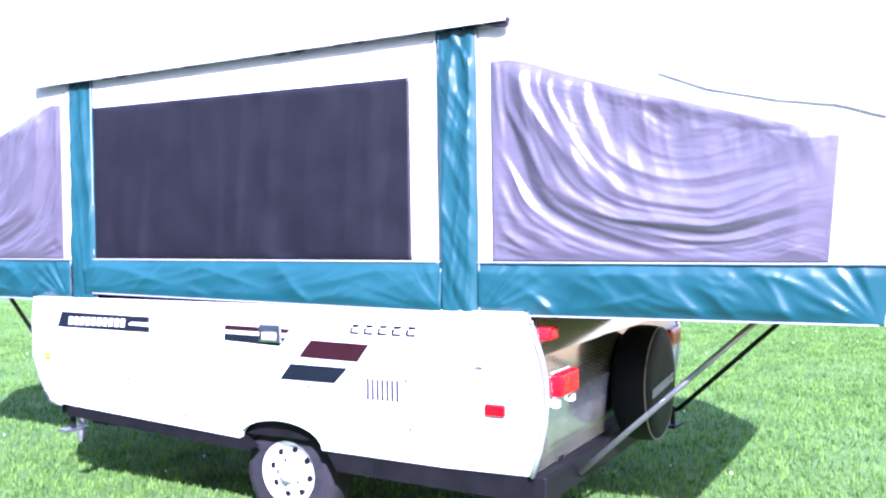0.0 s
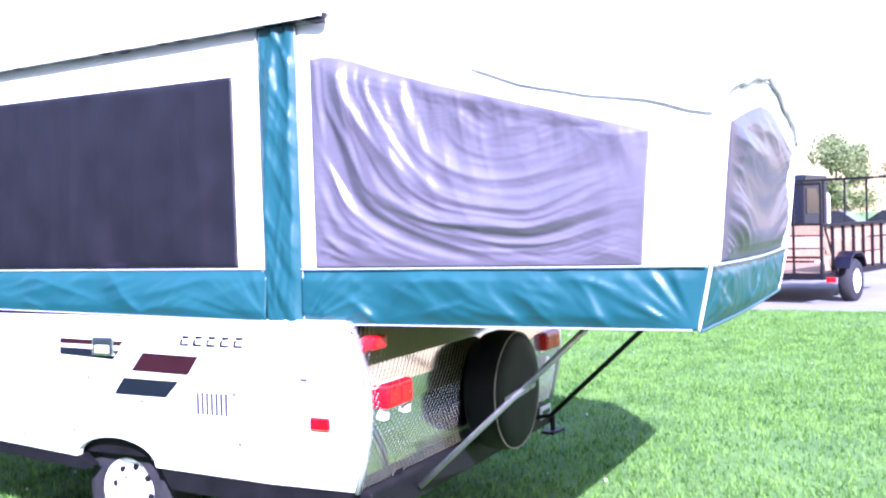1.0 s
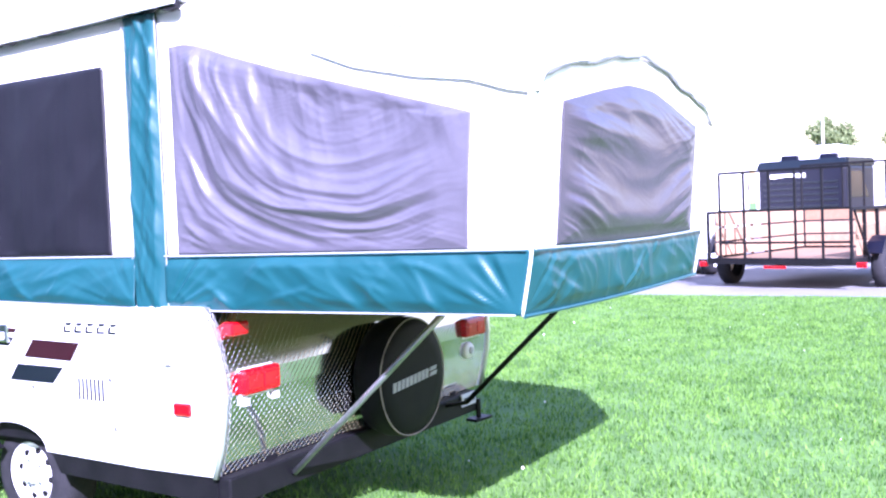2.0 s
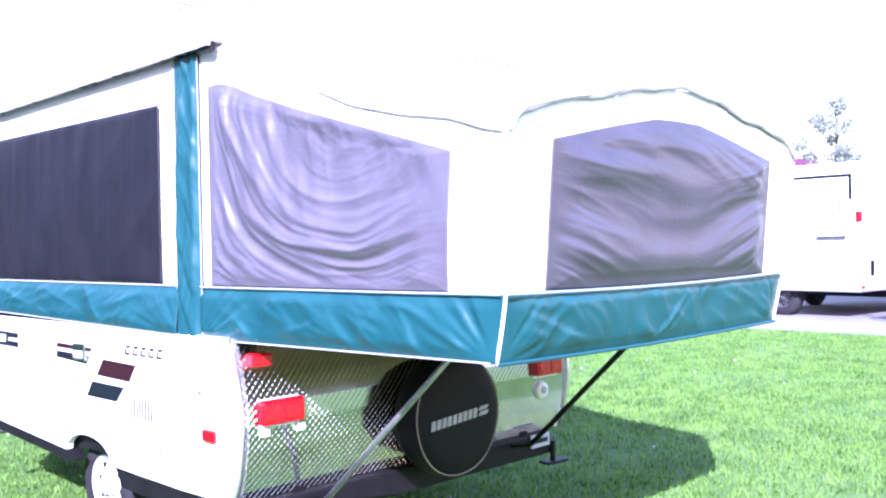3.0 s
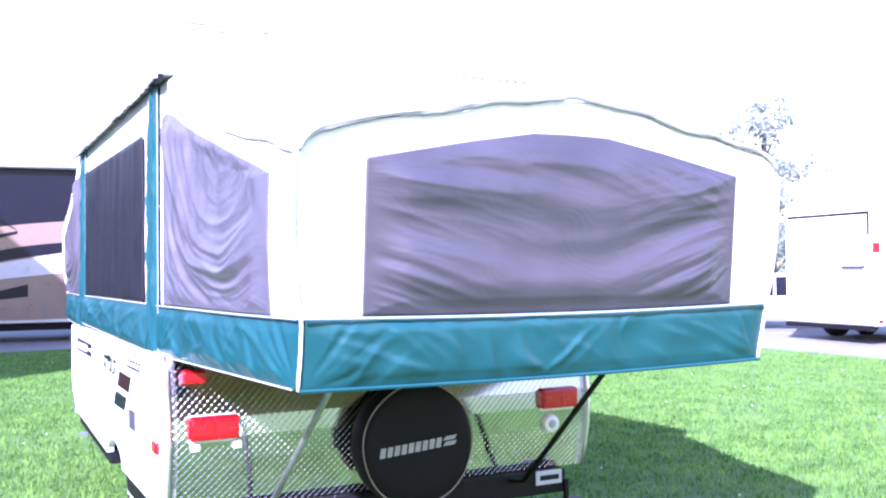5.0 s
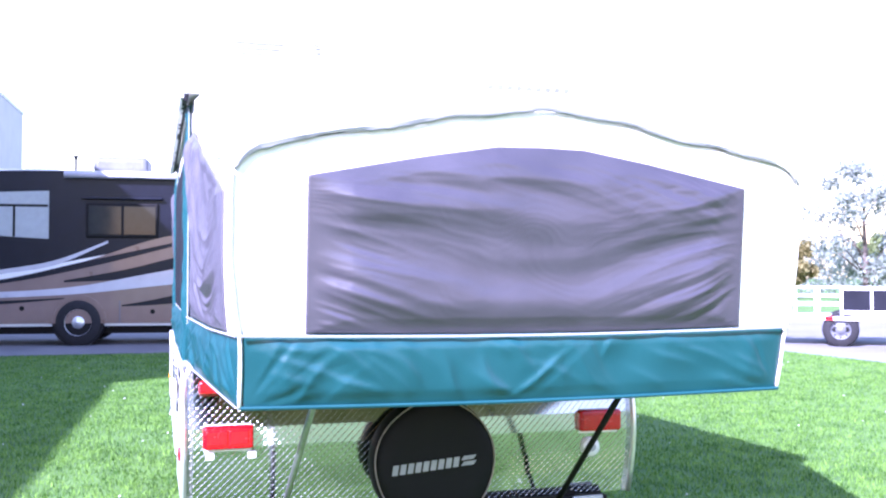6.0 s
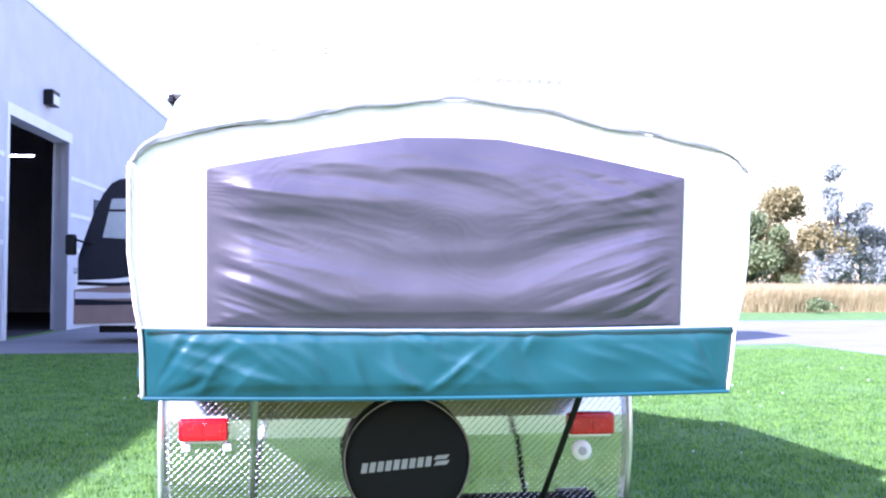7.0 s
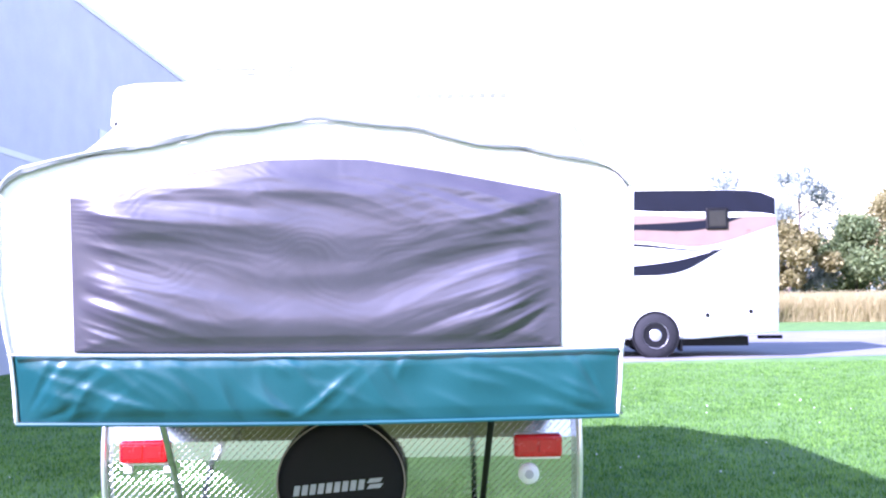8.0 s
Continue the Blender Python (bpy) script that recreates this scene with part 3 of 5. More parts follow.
def decal(outline, mat, name="decal", label=""):
    return part(name, prism(outline, "x", DX - 0.0015, DX + 0.002), mat, camper, label)


decal([(1.107, 0.907), (1.09, 0.907), (0.802, 0.901), (0.861, 0.823), (1.174, 0.829)], MAROON, "decal", "maroon slanted stripe")
decal([(1.221, 0.796), (0.917, 0.793), (0.925, 0.780), (0.984, 0.722), (1.28, 0.723)], SLATE, "decal", "dark green slanted stripe")
decal([(2.690, 0.987), (2.076, 0.978), (2.076, 0.951), (2.20, 0.951), (2.22, 0.934), (2.076, 0.930), (2.076, 0.902), (2.725, 0.908)], SLATE, "decal", "dark stripe block")
decal([(1.597, 0.958), (1.218, 0.952), (1.235, 0.932), (1.598, 0.936)], MAROON)
decal([(1.60, 0.918), (1.24, 0.912), (1.28, 0.872), (1.602, 0.886)], SLATE)
# maker's wordmark as plain slanted bars
for k in range(10):
    y = 2.63 - 0.041 * k
    part("wordmark_bar", prism([(y, 0.963), (y - 0.026, 0.963), (y - 0.018, 0.922), (y + 0.008, 0.922)], "x", DX - 0.0045, DX), WHITE, camper)
# model lettering as plain bars
for k in range(5):
    y = 0.888 - 0.070 * k
    decal([(y, 0.986), (y - 0.044, 0.986), (y - 0.036, 0.976), (y - 0.008, 0.974)], SLATE, "lettering_bar")
    decal([(y + 0.006, 0.972), (y - 0.008, 0.972), (y + 0.002, 0.950), (y + 0.012, 0.950)], SLATE, "lettering_bar")
    decal([(y + 0.006, 0.953), (y - 0.038, 0.953), (y - 0.034, 0.944), (y + 0.012, 0.944)], SLATE, "lettering_bar")
latch = part("outlet_hatch", block((DX - 0.020, 1.262, 0.888), (DX + 0.004, 1.385, 0.972), 0.008), CHROME, camper, "chromed hatch cover")
part("hatch_flap", block((DX - 0.028, 1.285, 0.90), (DX - 0.018, 1.362, 0.935), 0.004), SILVER, latch)
vent = part("refrigerator_vent", block((DX - 0.006, 0.640, 0.654), (DX + 0.004, 0.822, 0.765), 0.004), WHITE, camper, "white plastic vent grille")
for k in range(7):
    y = 0.652 + k * 0.0245
    part("vent_slot", block((DX - 0.008, y, 0.664), (DX - 0.005, y + 0.014, 0.756)), VENTDARK, vent)
part("door_outline", prism([(2.62, 0.62), (2.30, 0.625), (2.30, 0.629), (2.62, 0.624)], "x", DX - 0.001, DX + 0.001), VENTGREY, camper)
part("slot_cover", block((DX - 0.008, 0.262, 0.830), (DX + 0.003, 0.278, 0.930), 0.003), WHITE, camper)
part("slot_catch", block((DX - 0.010, 0.258, 0.830), (DX - 0.002, 0.292, 0.838), 0.002), VENTGREY, camper)
for y, z in ((2.22, 0.668), (1.43, 0.79), (1.85, 0.51), (0.60, 0.555), (1.53, 0.55), (0.62, 0.757), (1.12, 0.70)):
    part("screw_cap", lathe([(DX - 0.006, 0.001), (DX - 0.005, 0.008), (DX, 0.010)], (0, y, z), "x", 10), VENTGREY, camper)
part("side_marker", block((DX - 0.016, 0.160, 0.640), (DX + 0.002, 0.250, 0.690), 0.008), RED, camper, "red side marker lamp")
part("side_marker", block((DX - 0.014, 2.775, 0.735), (DX + 0.002, 2.822, 0.772), 0.008), AMBER, camper, "amber side marker lamp")

# rear fittings
for x0, x1 in ((-0.985, -0.778), (0.716, 0.926)):
    tl = part("tail_lamp", block((x0, -0.048, 0.716), (x1, 0.01, 0.814), 0.014, 3), RED, camper, "red tail lamp")
    part("lamp_base", block((x0 + 0.004, -0.012, 0.702), (x1 - 0.004, 0.012, 0.816), 0.006), WHITE, tl, "white lamp base")
    for s in (0.0, 0.5):
        part("reflector_rib", block((x0 + 0.012 + s * 0.19, -0.052, 0.735), (x0 + 0.10 + s * 0.17, -0.044, 0.795), 0.006), RED, tl)
for x in (-0.972, -0.80):
    part("lamp_tab", block((x, -0.025, 0.672), (x + 0.035, 0.01, 0.704), 0.004), WHITE, camper)
part("upper_marker", block((-1.0, -0.010, 0.945), (-0.905, 0.05, 0.998), 0.01), RED, camper, "red upper marker lamp")
part("upper_marker", block((0.85, -0.010, 0.945), (0.945, 0.05, 0.998), 0.01), RED, camper, "red upper marker lamp")
cap = part("filler_cap", lathe([(-0.028, 0.005), (-0.026, 0.040), (-0.012, 0.046), (0.01, 0.046)], (0.782, 0, 0.640), "y", 28), WHITE, camper, "round white filler cap", True)
part("cap_hub", lathe([(-0.036, 0.004), (-0.034, 0.018), (-0.027, 0.020)], (0.782, 0, 0.640), "y", 18), BINDING, cap)
SPX, SPZ = -0.023, 0.640
prof = [(-0.195, 0.002), (-0.197, 0.18), (-0.192, 0.235), (-0.178, 0.262), (-0.15, 0.274), (-0.08, 0.275), (-0.035, 0.262), (-0.012, 0.235), (0.0, 0.15)]
spare = part("spare_tyre_cover", lathe(prof, (SPX, 0, SPZ), "y", 64), COVER, camper, "black vinyl spare tyre cover", True)
for v in spare.data.vertices:
    a = math.atan2(v.co.z - SPZ, v.co.x - SPX)
    r = math.hypot(v.co.z - SPZ, v.co.x - SPX)
    k = 1 + 0.010 * n3(math.cos(a) * 3, math.sin(a) * 3, v.co.y * 12) * min(r / 0.2, 1)
    v.co.x, v.co.z = SPX + (v.co.x - SPX) * k, SPZ + (v.co.z - SPZ) * k
part("cover_piping", tube([(SPX + 0.266 * math.cos(a) * (1 + 0.008 * math.sin(5 * a)), -0.180, SPZ + 0.266 * math.sin(a) * (1 + 0.008 * math.sin(5 * a))) for a in np.linspace(0, 2 * math.pi, 56)[:-1]], 0.0035, 6, closed=True), TAN, spare, "tan piping", True)
for k in range(9):
    x = SPX - 0.198 + 0.0335 * k
    z = SPZ - 0.042 + 0.0028 * k
    part("wordmark_bar", prism([(x, z), (x + 0.024, z + 0.001), (x + 0.031, z + 0.043), (x + 0.007, z + 0.042)], "y", -0.2008, -0.196), THREAD, spare, "white slanted bar")
for z0 in (0.0, 0.024):
    x, z = SPX + 0.108, SPZ - 0.016 + z0
    part("wordmark_flag", prism([(x, z), (x + 0.055, z + 0.004), (x + 0.068, z + 0.022), (x + 0.013, z + 0.018)], "y", -0.2008, -0.196), THREAD, spare)
for k in range(9):
    x = 0.30 + 0.048 * k
    part("roof_lettering_bar", prism([(x, 2.312), (x + 0.030, 2.312), (x + 0.037, 2.338), (x + 0.007, 2.338)], "y", 0.068, 0.072), VENTGREY, camper)
for z in (2.312, 2.328):
    part("roof_lettering_flag", prism([(0.745, z), (0.815, z + 0.003), (0.83, z + 0.012), (0.76, z + 0.009)], "y", 0.068, 0.072), VENTGREY, camper)

# running gear
for xh, s in ((-0.955, 1), (0.90, -1)):
    c = (xh, 1.327, 0.262)
    w = 0.19
    prof = [(0.0, 0.150), (0.004, 0.165), (0.0, 0.20), (0.006, 0.235), (0.03, 0.256), (0.06, 0.262), (w - 0.06, 0.262), (w - 0.03, 0.256), (w, 0.2), (w, 0.15)]
    wheel = part("wheel", lathe([(s * 0.05, 0.02), (s * 0.05, 0.15), (s * (w - 0.01), 0.15)], c, "x", 30), BLACK, camper)
    part("tyre", lathe([(s * a, r) for a, r in prof], c, "x", 48, cap=False), RUBBER, wheel, "black road tyre", True)
    rim = part("rim", lathe([(s * 0.012, 0.158), (s * 0.004, 0.152), (s * 0.010, 0.140), (s * 0.030, 0.128), (s * 0.034, 0.11), (s * 0.018, 0.08), (s * 0.020, 0.05), (s * 0.0, 0.042), (s * -0.012, 0.040), (s * -0.014, 0.03), (s * -0.030, 0.028), (s * -0.032, 0.004)], c, "x", 40, cap=False), WHITE, wheel, "white steel rim", True)
    for k in range(8):
        a = k * math.pi / 4 + 0.2
        cc = (c[0], c[1] + 0.106 * math.cos(a), c[2] + 0.106 * math.sin(a))
        part("rim_slot", lathe([(s * 0.022, 0.004), (s * 0.023, 0.015), (s * 0.040, 0.015)], cc, "x", 12), BLACK, rim)
    for k in range(5):
        a = k * 2 * math.pi / 5
        cc = (c[0], c[1] + 0.062 * math.cos(a), c[2] + 0.062 * math.sin(a))
        part("wheel_nut", lathe([(s * 0.004, 0.004), (s * 0.006, 0.010), (s * 0.022, 0.011)], cc, "x", 6), CHROME, rim)
part("axle", tube([(-0.8, 1.327, 0.262), (0.75, 1.327, 0.262)], 0.03, 10), BLACK, camper)
part("chassis_skirt", prism([(2.69, 0.50), (2.69, 0.438), (1.50, 0.369), (1.46, 0.385), (1.53, 0.43)], "x", -1.045, -0.99), BLACK, camper, "black frame rail")
part("chassis_skirt", prism([(1.05, 0.417), (0.06, 0.405), (0.06, 0.30), (0.99, 0.327)], "x", -1.045, -0.99), BLACK, camper, "black frame rail")
for x in (-0.75, 0.70):
    part("chassis_rail", block((x - 0.03, 0.05, 0.34), (x + 0.03, 2.80, 0.44)), BLACK, camper)
bumper = part("rear_bumper", block((-1.04, 0.0, 0.295), (0.875, 0.09, 0.408), 0.008), BLACK, camper, "black rear frame member")
plate = part("licence_plate", block((0.694, -0.012, 0.344), (0.845, -0.002, 0.412), 0.003), SILVER, bumper, "small plate with plain bars")
part("plate_bar", block((0.715, -0.0145, 0.366), (0.825, -0.0125, 0.39)), NAVY, plate)
for x, y in ((0.87, -0.01), (-0.98, 2.72), (-0.86, 0.02)):
    jack = part("corner_jack", tube([(x, y, 0.02), (x, y, 0.34)] if x > -0.9 and x < 0 else ([(x, y, 0.25), (x, y, 0.36)] if x > 0 else [(x, y, 0.35), (x, y, 0.46)]), 0.014, 8), BLACK, camper, "steel corner steady")
    zf = 0.012 if -0.9 < x < 0 else (0.245 if x > 0 else 0.345)
    part("jack_foot", prism([(x - 0.075, y - 0.03), (x + 0.075, y - 0.045), (x + 0.085, y + 0.03), (x - 0.06, y + 0.045)], "z", zf, zf + 0.014), BLACK if x > 0 else STEEL, jack)
part("tongue", tube([(-0.4, 2.8, 0.40), (-0.03, 3.9, 0.42)], 0.035, 8), BLACK, camper)
part("tongue", tube([(0.35, 2.8, 0.40), (-0.03, 3.9, 0.42)], 0.035, 8), BLACK, camper)
part("tongue_jack", tube([(-0.03, 3.75, 0.0), (-0.03, 3.75, 0.75)], 0.028, 10), STEEL, camper)


# ---- workshop building ----
workshop = empty("workshop", Matrix.Identity(4), "large grey block workshop building with an open bay door", "building")
WM = Matrix.Translation((-7.75, 14, 0)) @ Matrix.Rotation(-math.atan(0.049), 4, "Z")
workshop.matrix_world = WM


def wall_block(name, y0, y1, z0, z1, mat, proud=0.0, thick=0.35, label="", parent=None):
    return part(name, block((-thick, y0, z0), (proud, y1, z1)), mat, parent or workshop, label)


wall_block("wall", -9.5, 5.3, 0, 8.3, PLASTER)
wall_block("wall", 5.3, 10.0, 5.45, 8.3, PLASTER)
wall_block("wall", 10.0, 25.4, 0, 8.3, PLASTER)
part("far_wall", block((-18, 25.05, 0), (-0.35, 25.4, 8.3)), PLASTER, workshop)
part("near_wall", block((-18, -9.5, 0), (-0.35, -9.15, 8.3)), PLASTER, workshop)
part("back_wall", block((-18.35, -9.5, 0), (-18, 25.4, 8.3)), BAY_SHADE, workshop)
part("roof", block((-18.35, -9.5, 8.3), (0.03, 25.43, 8.42)), BAND, workshop)
part("inner_floor", block((-18, -9, -0.05), (-0.35, 25, 0.03)), BAY_SHADE, workshop)
# Unseen wing, added so that its shadow edge falls across the lawn.
wall_block("shading_wing", -24, -9.5, 0, 5.6, PLASTER, 0.0, 9.0, "unseen lower wing of the workshop, added to shade the lawn")
for z in (2.28, 3.28, 4.33):
    wall_block("pale_band", -9.5, 5.12 if z > 2.5 else 1.95, z - 0.06, z + 0.06, BAND, 0.012, 0.02)
    wall_block("pale_band", 10.2, 25.4, z - 0.06, z + 0.06, BAND, 0.012, 0.02)
wall_block("pale_band", 3.3, 5.12, 2.22, 2.34, BAND, 0.012, 0.02)
# block courses as shallow recessed joints stay in the wall's relief
wall_block("door_frame", 5.14, 5.3, 0, 5.58, BAND, 0.05, 0.4, "pale door surround")
wall_block("door_jamb", 10.0, 10.2, 0, 5.3, PLASTER, 0.03, 0.42)
wall_block("door_frame", 5.3, 10.2, 5.3, 5.58, BAND, 0.05, 0.4)
pdoor = wall_block("entry_door", 2.05, 3.2, 0.02, 2.24, BAND, 0.02, 0.05, "white steel entry door")
part("door_knob", lathe([(0.02, 0.012), (0.05, 0.03), (0.08, 0.028), (0.09, 0.004)], (0, 2.95, 1.02), "x", 12), CHROME, pdoor)
part("door_viewer", block((0.02, 2.52, 1.62), (0.03, 2.66, 1.68)), BLACK, pdoor)
lamp = part("wall_lamp", block((0.0, 7.75, 6.0), (0.25, 8.35, 6.4), 0.03), BLACK, workshop, "black wall pack lamp")
part("lens", block((0.10, 7.80, 6.02), (0.262, 8.30, 6.28), 0.02), BAND, lamp)
part("ceiling_tube", block((-2.1, 10.7, 4.99), (-1.2, 10.78, 5.03)), LAMPGLASS, workshop, "glowing fluorescent tube")
part("shelf", block((-12, 14, 0), (-11, 20, 2.2)), BAY_SHADE, workshop)


# ---- motorhome ----
def wheel_on(parent, c, r, w, s, rimmat=SILVER, axis="y", slots=8):
    """A road wheel with tyre, rim and nuts; s points outwards along the axis."""
    tyre = part("tyre", lathe([(s * a, b) for a, b in ((-w, r * 0.6), (-w, r * 0.9), (-w * 0.8, r), (-w * 0.2, r), (0, r * 0.9), (0, r * 0.56))], c, axis, 36, cap=False), RUBBER, parent, "black road tyre", True)
    rim = part("rim", lathe([(s * a, b) for a, b in ((-0.01, r * 0.57), (-0.04, r * 0.52), (-0.07, r * 0.42), (-0.03, r * 0.28), (0.0, r * 0.2), (0.02, r * 0.14), (0.03, 0.005))], c, axis, 30, cap=False), rimmat, tyre, "", True)
    for k in range(slots):
        a = k * 2 * math.pi / slots
        d = (0.44 * r * math.cos(a), 0.44 * r * math.sin(a))
        cc = (c[0] + d[0], c[1], c[2] + d[1]) if axis == "y" else (c[0], c[1] + d[0], c[2] + d[1])
        part("rim_hole", lathe([(s * -0.09, r * 0.05), (s * -0.045, r * 0.055), (s * -0.043, 0.003)], cc, axis, 10), BLACK, rim)
    return tyre


rv = empty("motorhome", Matrix.Translation((-2.69, 17.36, 0)) @ Matrix.Rotation(radians(-6), 4, "Z") @ Matrix.Diagonal((0.97, 1, 1, 1)),
           "large motorhome with navy, tan and silver stripes on asphalt", "motorhome")
# local: u along the side, near face at v = 0, far side at v = 2.5
outline = [(-3.0, 0.42), (-2.98, 1.5), (-2.86, 2.0), (-2.55, 2.95), (-2.2, 3.55), (-1.8, 3.72), (11.0, 3.64), (11.12, 3.5), (11.16, 2.2), (11.1, 0.55), (9.3, 0.42)]
part("body", prism(outline, "y", 0.0, 2.5, 0.05), WHITE, rv, "glossy white body")


def livery(outline, mat, layer=1, label=""):
    part("paint_stripe", prism(outline, "y", -0.003 * layer - 0.003, 0.01), mat, rv, label)


def swoosh(top, bottom, mat, layer=1, n=24, label=""):
    """A curved stripe between two curves of (u, z)."""
    us0, us1 = top[0][0], top[-1][0]
    pts = [(us0 + (us1 - us0) * k / n, 0) for k in range(n + 1)]
    livery([(u, spline(u, top)) for u, _ in pts] + [(u, spline(u, bottom)) for u, _ in pts[::-1]], mat, layer, label)


def spline(x, table):
    """A smooth curve through (x, y) pairs."""
    for i, ((x0, y0), (x1, y1)) in enumerate(zip(table, table[1:])):
        if x <= x1 or i == len(table) - 2:
            t = (x - x0) / (x1 - x0)
            t = max(0, min(1, t))
            m0 = (y1 - table[i - 1][1]) / (x1 - table[i - 1][0]) if i else (y1 - y0) / (x1 - x0)
            m1 = (table[i + 2][1] - y0) / (table[i + 2][0] - x0) if i + 2 < len(table) else (y1 - y0) / (x1 - x0)
            h = x1 - x0
            return (2 * t ** 3 - 3 * t * t + 1) * y0 + (t ** 3 - 2 * t * t + t) * h * m0 + (-2 * t ** 3 + 3 * t * t) * y1 + (t ** 3 - t * t) * h * m1
    return table[-1][1]


# front half: navy above, tan below, silver swooshes between
swoosh([(-2.9, 1.9), (-2.55, 2.93), (-2.2, 3.52), (-1.8, 3.66), (2.0, 3.68), (6.0, 3.66)], [(-2.9, 1.40), (-2.5, 1.42), (-2.0, 1.45), (-1.0, 1.62), (1.0, 2.0), (6.0, 2.55)], NAVY, 1, 48, "navy paint")
swoosh([(-2.98, 1.2), (-1.72, 1.35), (0.0, 1.75), (2.0, 2.35), (6.0, 2.6)], [(-2.98, 0.45), (-1.72, 0.48), (0.0, 0.48), (2.0, 0.48), (6.0, 0.5)], BROWN, 2, 30, "tan paint")
swoosh([(-1.72, 1.58), (-0.5, 1.80), (0.6, 2.22)], [(-1.72, 1.50), (-0.5, 1.70), (0.6, 2.17)], SILVER, 3)
swoosh([(-2.9, 1.38), (-1.72, 1.38), (0.2, 1.80), (2.4, 2.28)], [(-2.9, 1.30), (-1.72, 1.30), (0.2, 1.66), (2.4, 2.22)], NAVY, 3)
swoosh([(-0.3, 1.38), (1.0, 1.62), (2.4, 1.95), (4.0, 2.1)], [(-0.3, 1.34), (1.0, 1.42), (2.4, 1.72), (4.0, 1.9)], NAVY, 4)
swoosh([(-2.95, 1.16), (-1.7, 1.14), (0.0, 1.26), (1.6, 1.55), (4.0, 1.95)], [(-2.95, 1.0), (-1.7, 1.02), (0.0, 1.10), (1.6, 1.26), (4.0, 1.5)], SILVER, 5, 30)
swoosh([(-2.95, 1.0), (-1.7, 0.96), (-0.2, 1.02)], [(-2.95, 0.86), (-1.7, 0.88), (-0.2, 1.0)], NAVY, 4)
swoosh([(0.9, 0.86), (1.6, 0.98), (2.6, 1.2)], [(0.9, 0.83), (1.6, 0.86), (2.6, 0.95)], NAVY, 4)
# rear half: white with a navy cap, tan blade and thin dark blades
swoosh([(4.0, 3.655), (10.6, 3.62), (11.08, 3.45)], [(4.0, 3.25), (10.6, 3.15), (11.08, 3.08)], NAVY, 2, 24, "navy roof band")
swoosh([(6.0, 3.1), (8.0, 3.12), (9.5, 3.08), (11.1, 3.05)], [(6.0, 2.5), (8.0, 2.55), (9.5, 2.42), (11.1, 2.85)], BROWN, 1, 24, "tan paint")
swoosh([(6.0, 2.9), (8.0, 2.92), (9.4, 2.98), (10.6, 3.12)], [(6.0, 2.78), (8.0, 2.80), (9.4, 2.78), (10.6, 3.10)], NAVY, 3)
swoosh([(6.0, 2.52), (8.0, 2.50), (9.2, 2.36), (9.9, 2.34)], [(6.0, 2.46), (8.0, 2.44), (9.2, 2.33), (9.9, 2.325)], NAVY, 3)
swoosh([(6.0, 1.95), (8.0, 2.02), (9.0, 2.14), (9.95, 2.38)], [(6.0, 1.80), (8.0, 1.80), (9.0, 1.88), (9.95, 2.37)], NAVY, 3)
swoosh([(6.0, 3.27), (8.0, 3.22), (9.6, 3.10), (11.0, 3.10)], [(6.0, 3.2), (8.0, 3.15), (9.6, 3.04), (11.0, 3.07)], WHITE, 4)
cabw = part("cab_window", prism([(-2.35, 2.35), (-2.15, 3.2), (-0.62, 3.26), (-0.62, 2.25)], "y", -0.03, 0.02), MIRROR_GLASS, rv, "large tinted cab window")
part("window_bar", block((-1.35, -0.036, 2.3), (-1.30, -0.028, 2.95)), BLACK, cabw)
part("window_bar", block((-2.25, -0.036, 2.92), (-0.64, -0.028, 2.97)), BLACK, cabw)
for u0, u1, z0, z1, n in ((0.14, 1.66, 2.28, 3.02, 2), (9.56, 10.05, 2.78, 3.26, 1), (4.2, 5.6, 2.4, 3.1, 2)):
    win = part("window", block((u0, -0.05, z0), (u1, 0.02, z1), 0.03), BLACK, rv, "dark framed side window")
    for k in range(n):
        a = u0 + 0.07 + (u1 - u0 - 0.08) * k / n
        part("pane", block((a, -0.056, z0 + 0.07), (a + (u1 - u0 - 0.08) / n - 0.05, -0.048, z1 - 0.07), 0.006), GLASS, win)
part("window_awning", block((0.05, -0.10, 3.09), (1.75, 0.02, 3.14), 0.02), NAVY, rv)
awn = part("awning_roll", tube([(-0.3, -0.10, 3.60), (5.6, -0.10, 3.60)], 0.07, 12), SILVER, rv, "rolled silver awning", True)
part("roof_unit", block((0.15, 0.7, 3.72), (1.35, 1.5, 4.10), 0.12, 3), VENTGREY, rv, "grey rooftop unit")
part("roof_unit", block((6.0, 0.7, 3.64), (7.2, 1.5, 3.92), 0.12, 3), WHITE, rv)
horn = part("air_horn", tube([(-1.3, 0.8, 3.76), (-0.6, 0.8, 3.80)], [0.05, 0.02], 10), CHROME, rv)
part("roof_antenna", tube([(-0.25, 0.9, 3.7), (-0.25, 0.9, 4.05), (-0.25, 0.9, 4.12)], [0.02, 0.025, 0.06], 10), BLACK, rv)
mir = part("mirror_arm", tube([(2.05, -0.03, 2.5), (2.02, -0.32, 2.62)], 0.02, 8), BLACK, rv)
part("mirror_arm", tube([(-2.6, -0.02, 2.2), (-2.9, -0.30, 2.3)], 0.025, 8), BLACK, rv)
part("mirror", block((-3.05, -0.42, 1.95), (-2.85, -0.20, 2.4), 0.04), BLACK, rv, "black door mirror")
part("headlamp", block((-3.03, 0.03, 1.55), (-2.85, 0.5, 1.68), 0.03), CHROME, rv, "clear headlamp")
part("windscreen", prism([(0.08, 1.95), (2.42, 1.95), (2.36, 3.2), (0.14, 3.2)], "x", -2.62, -2.60), GLASS, rv)
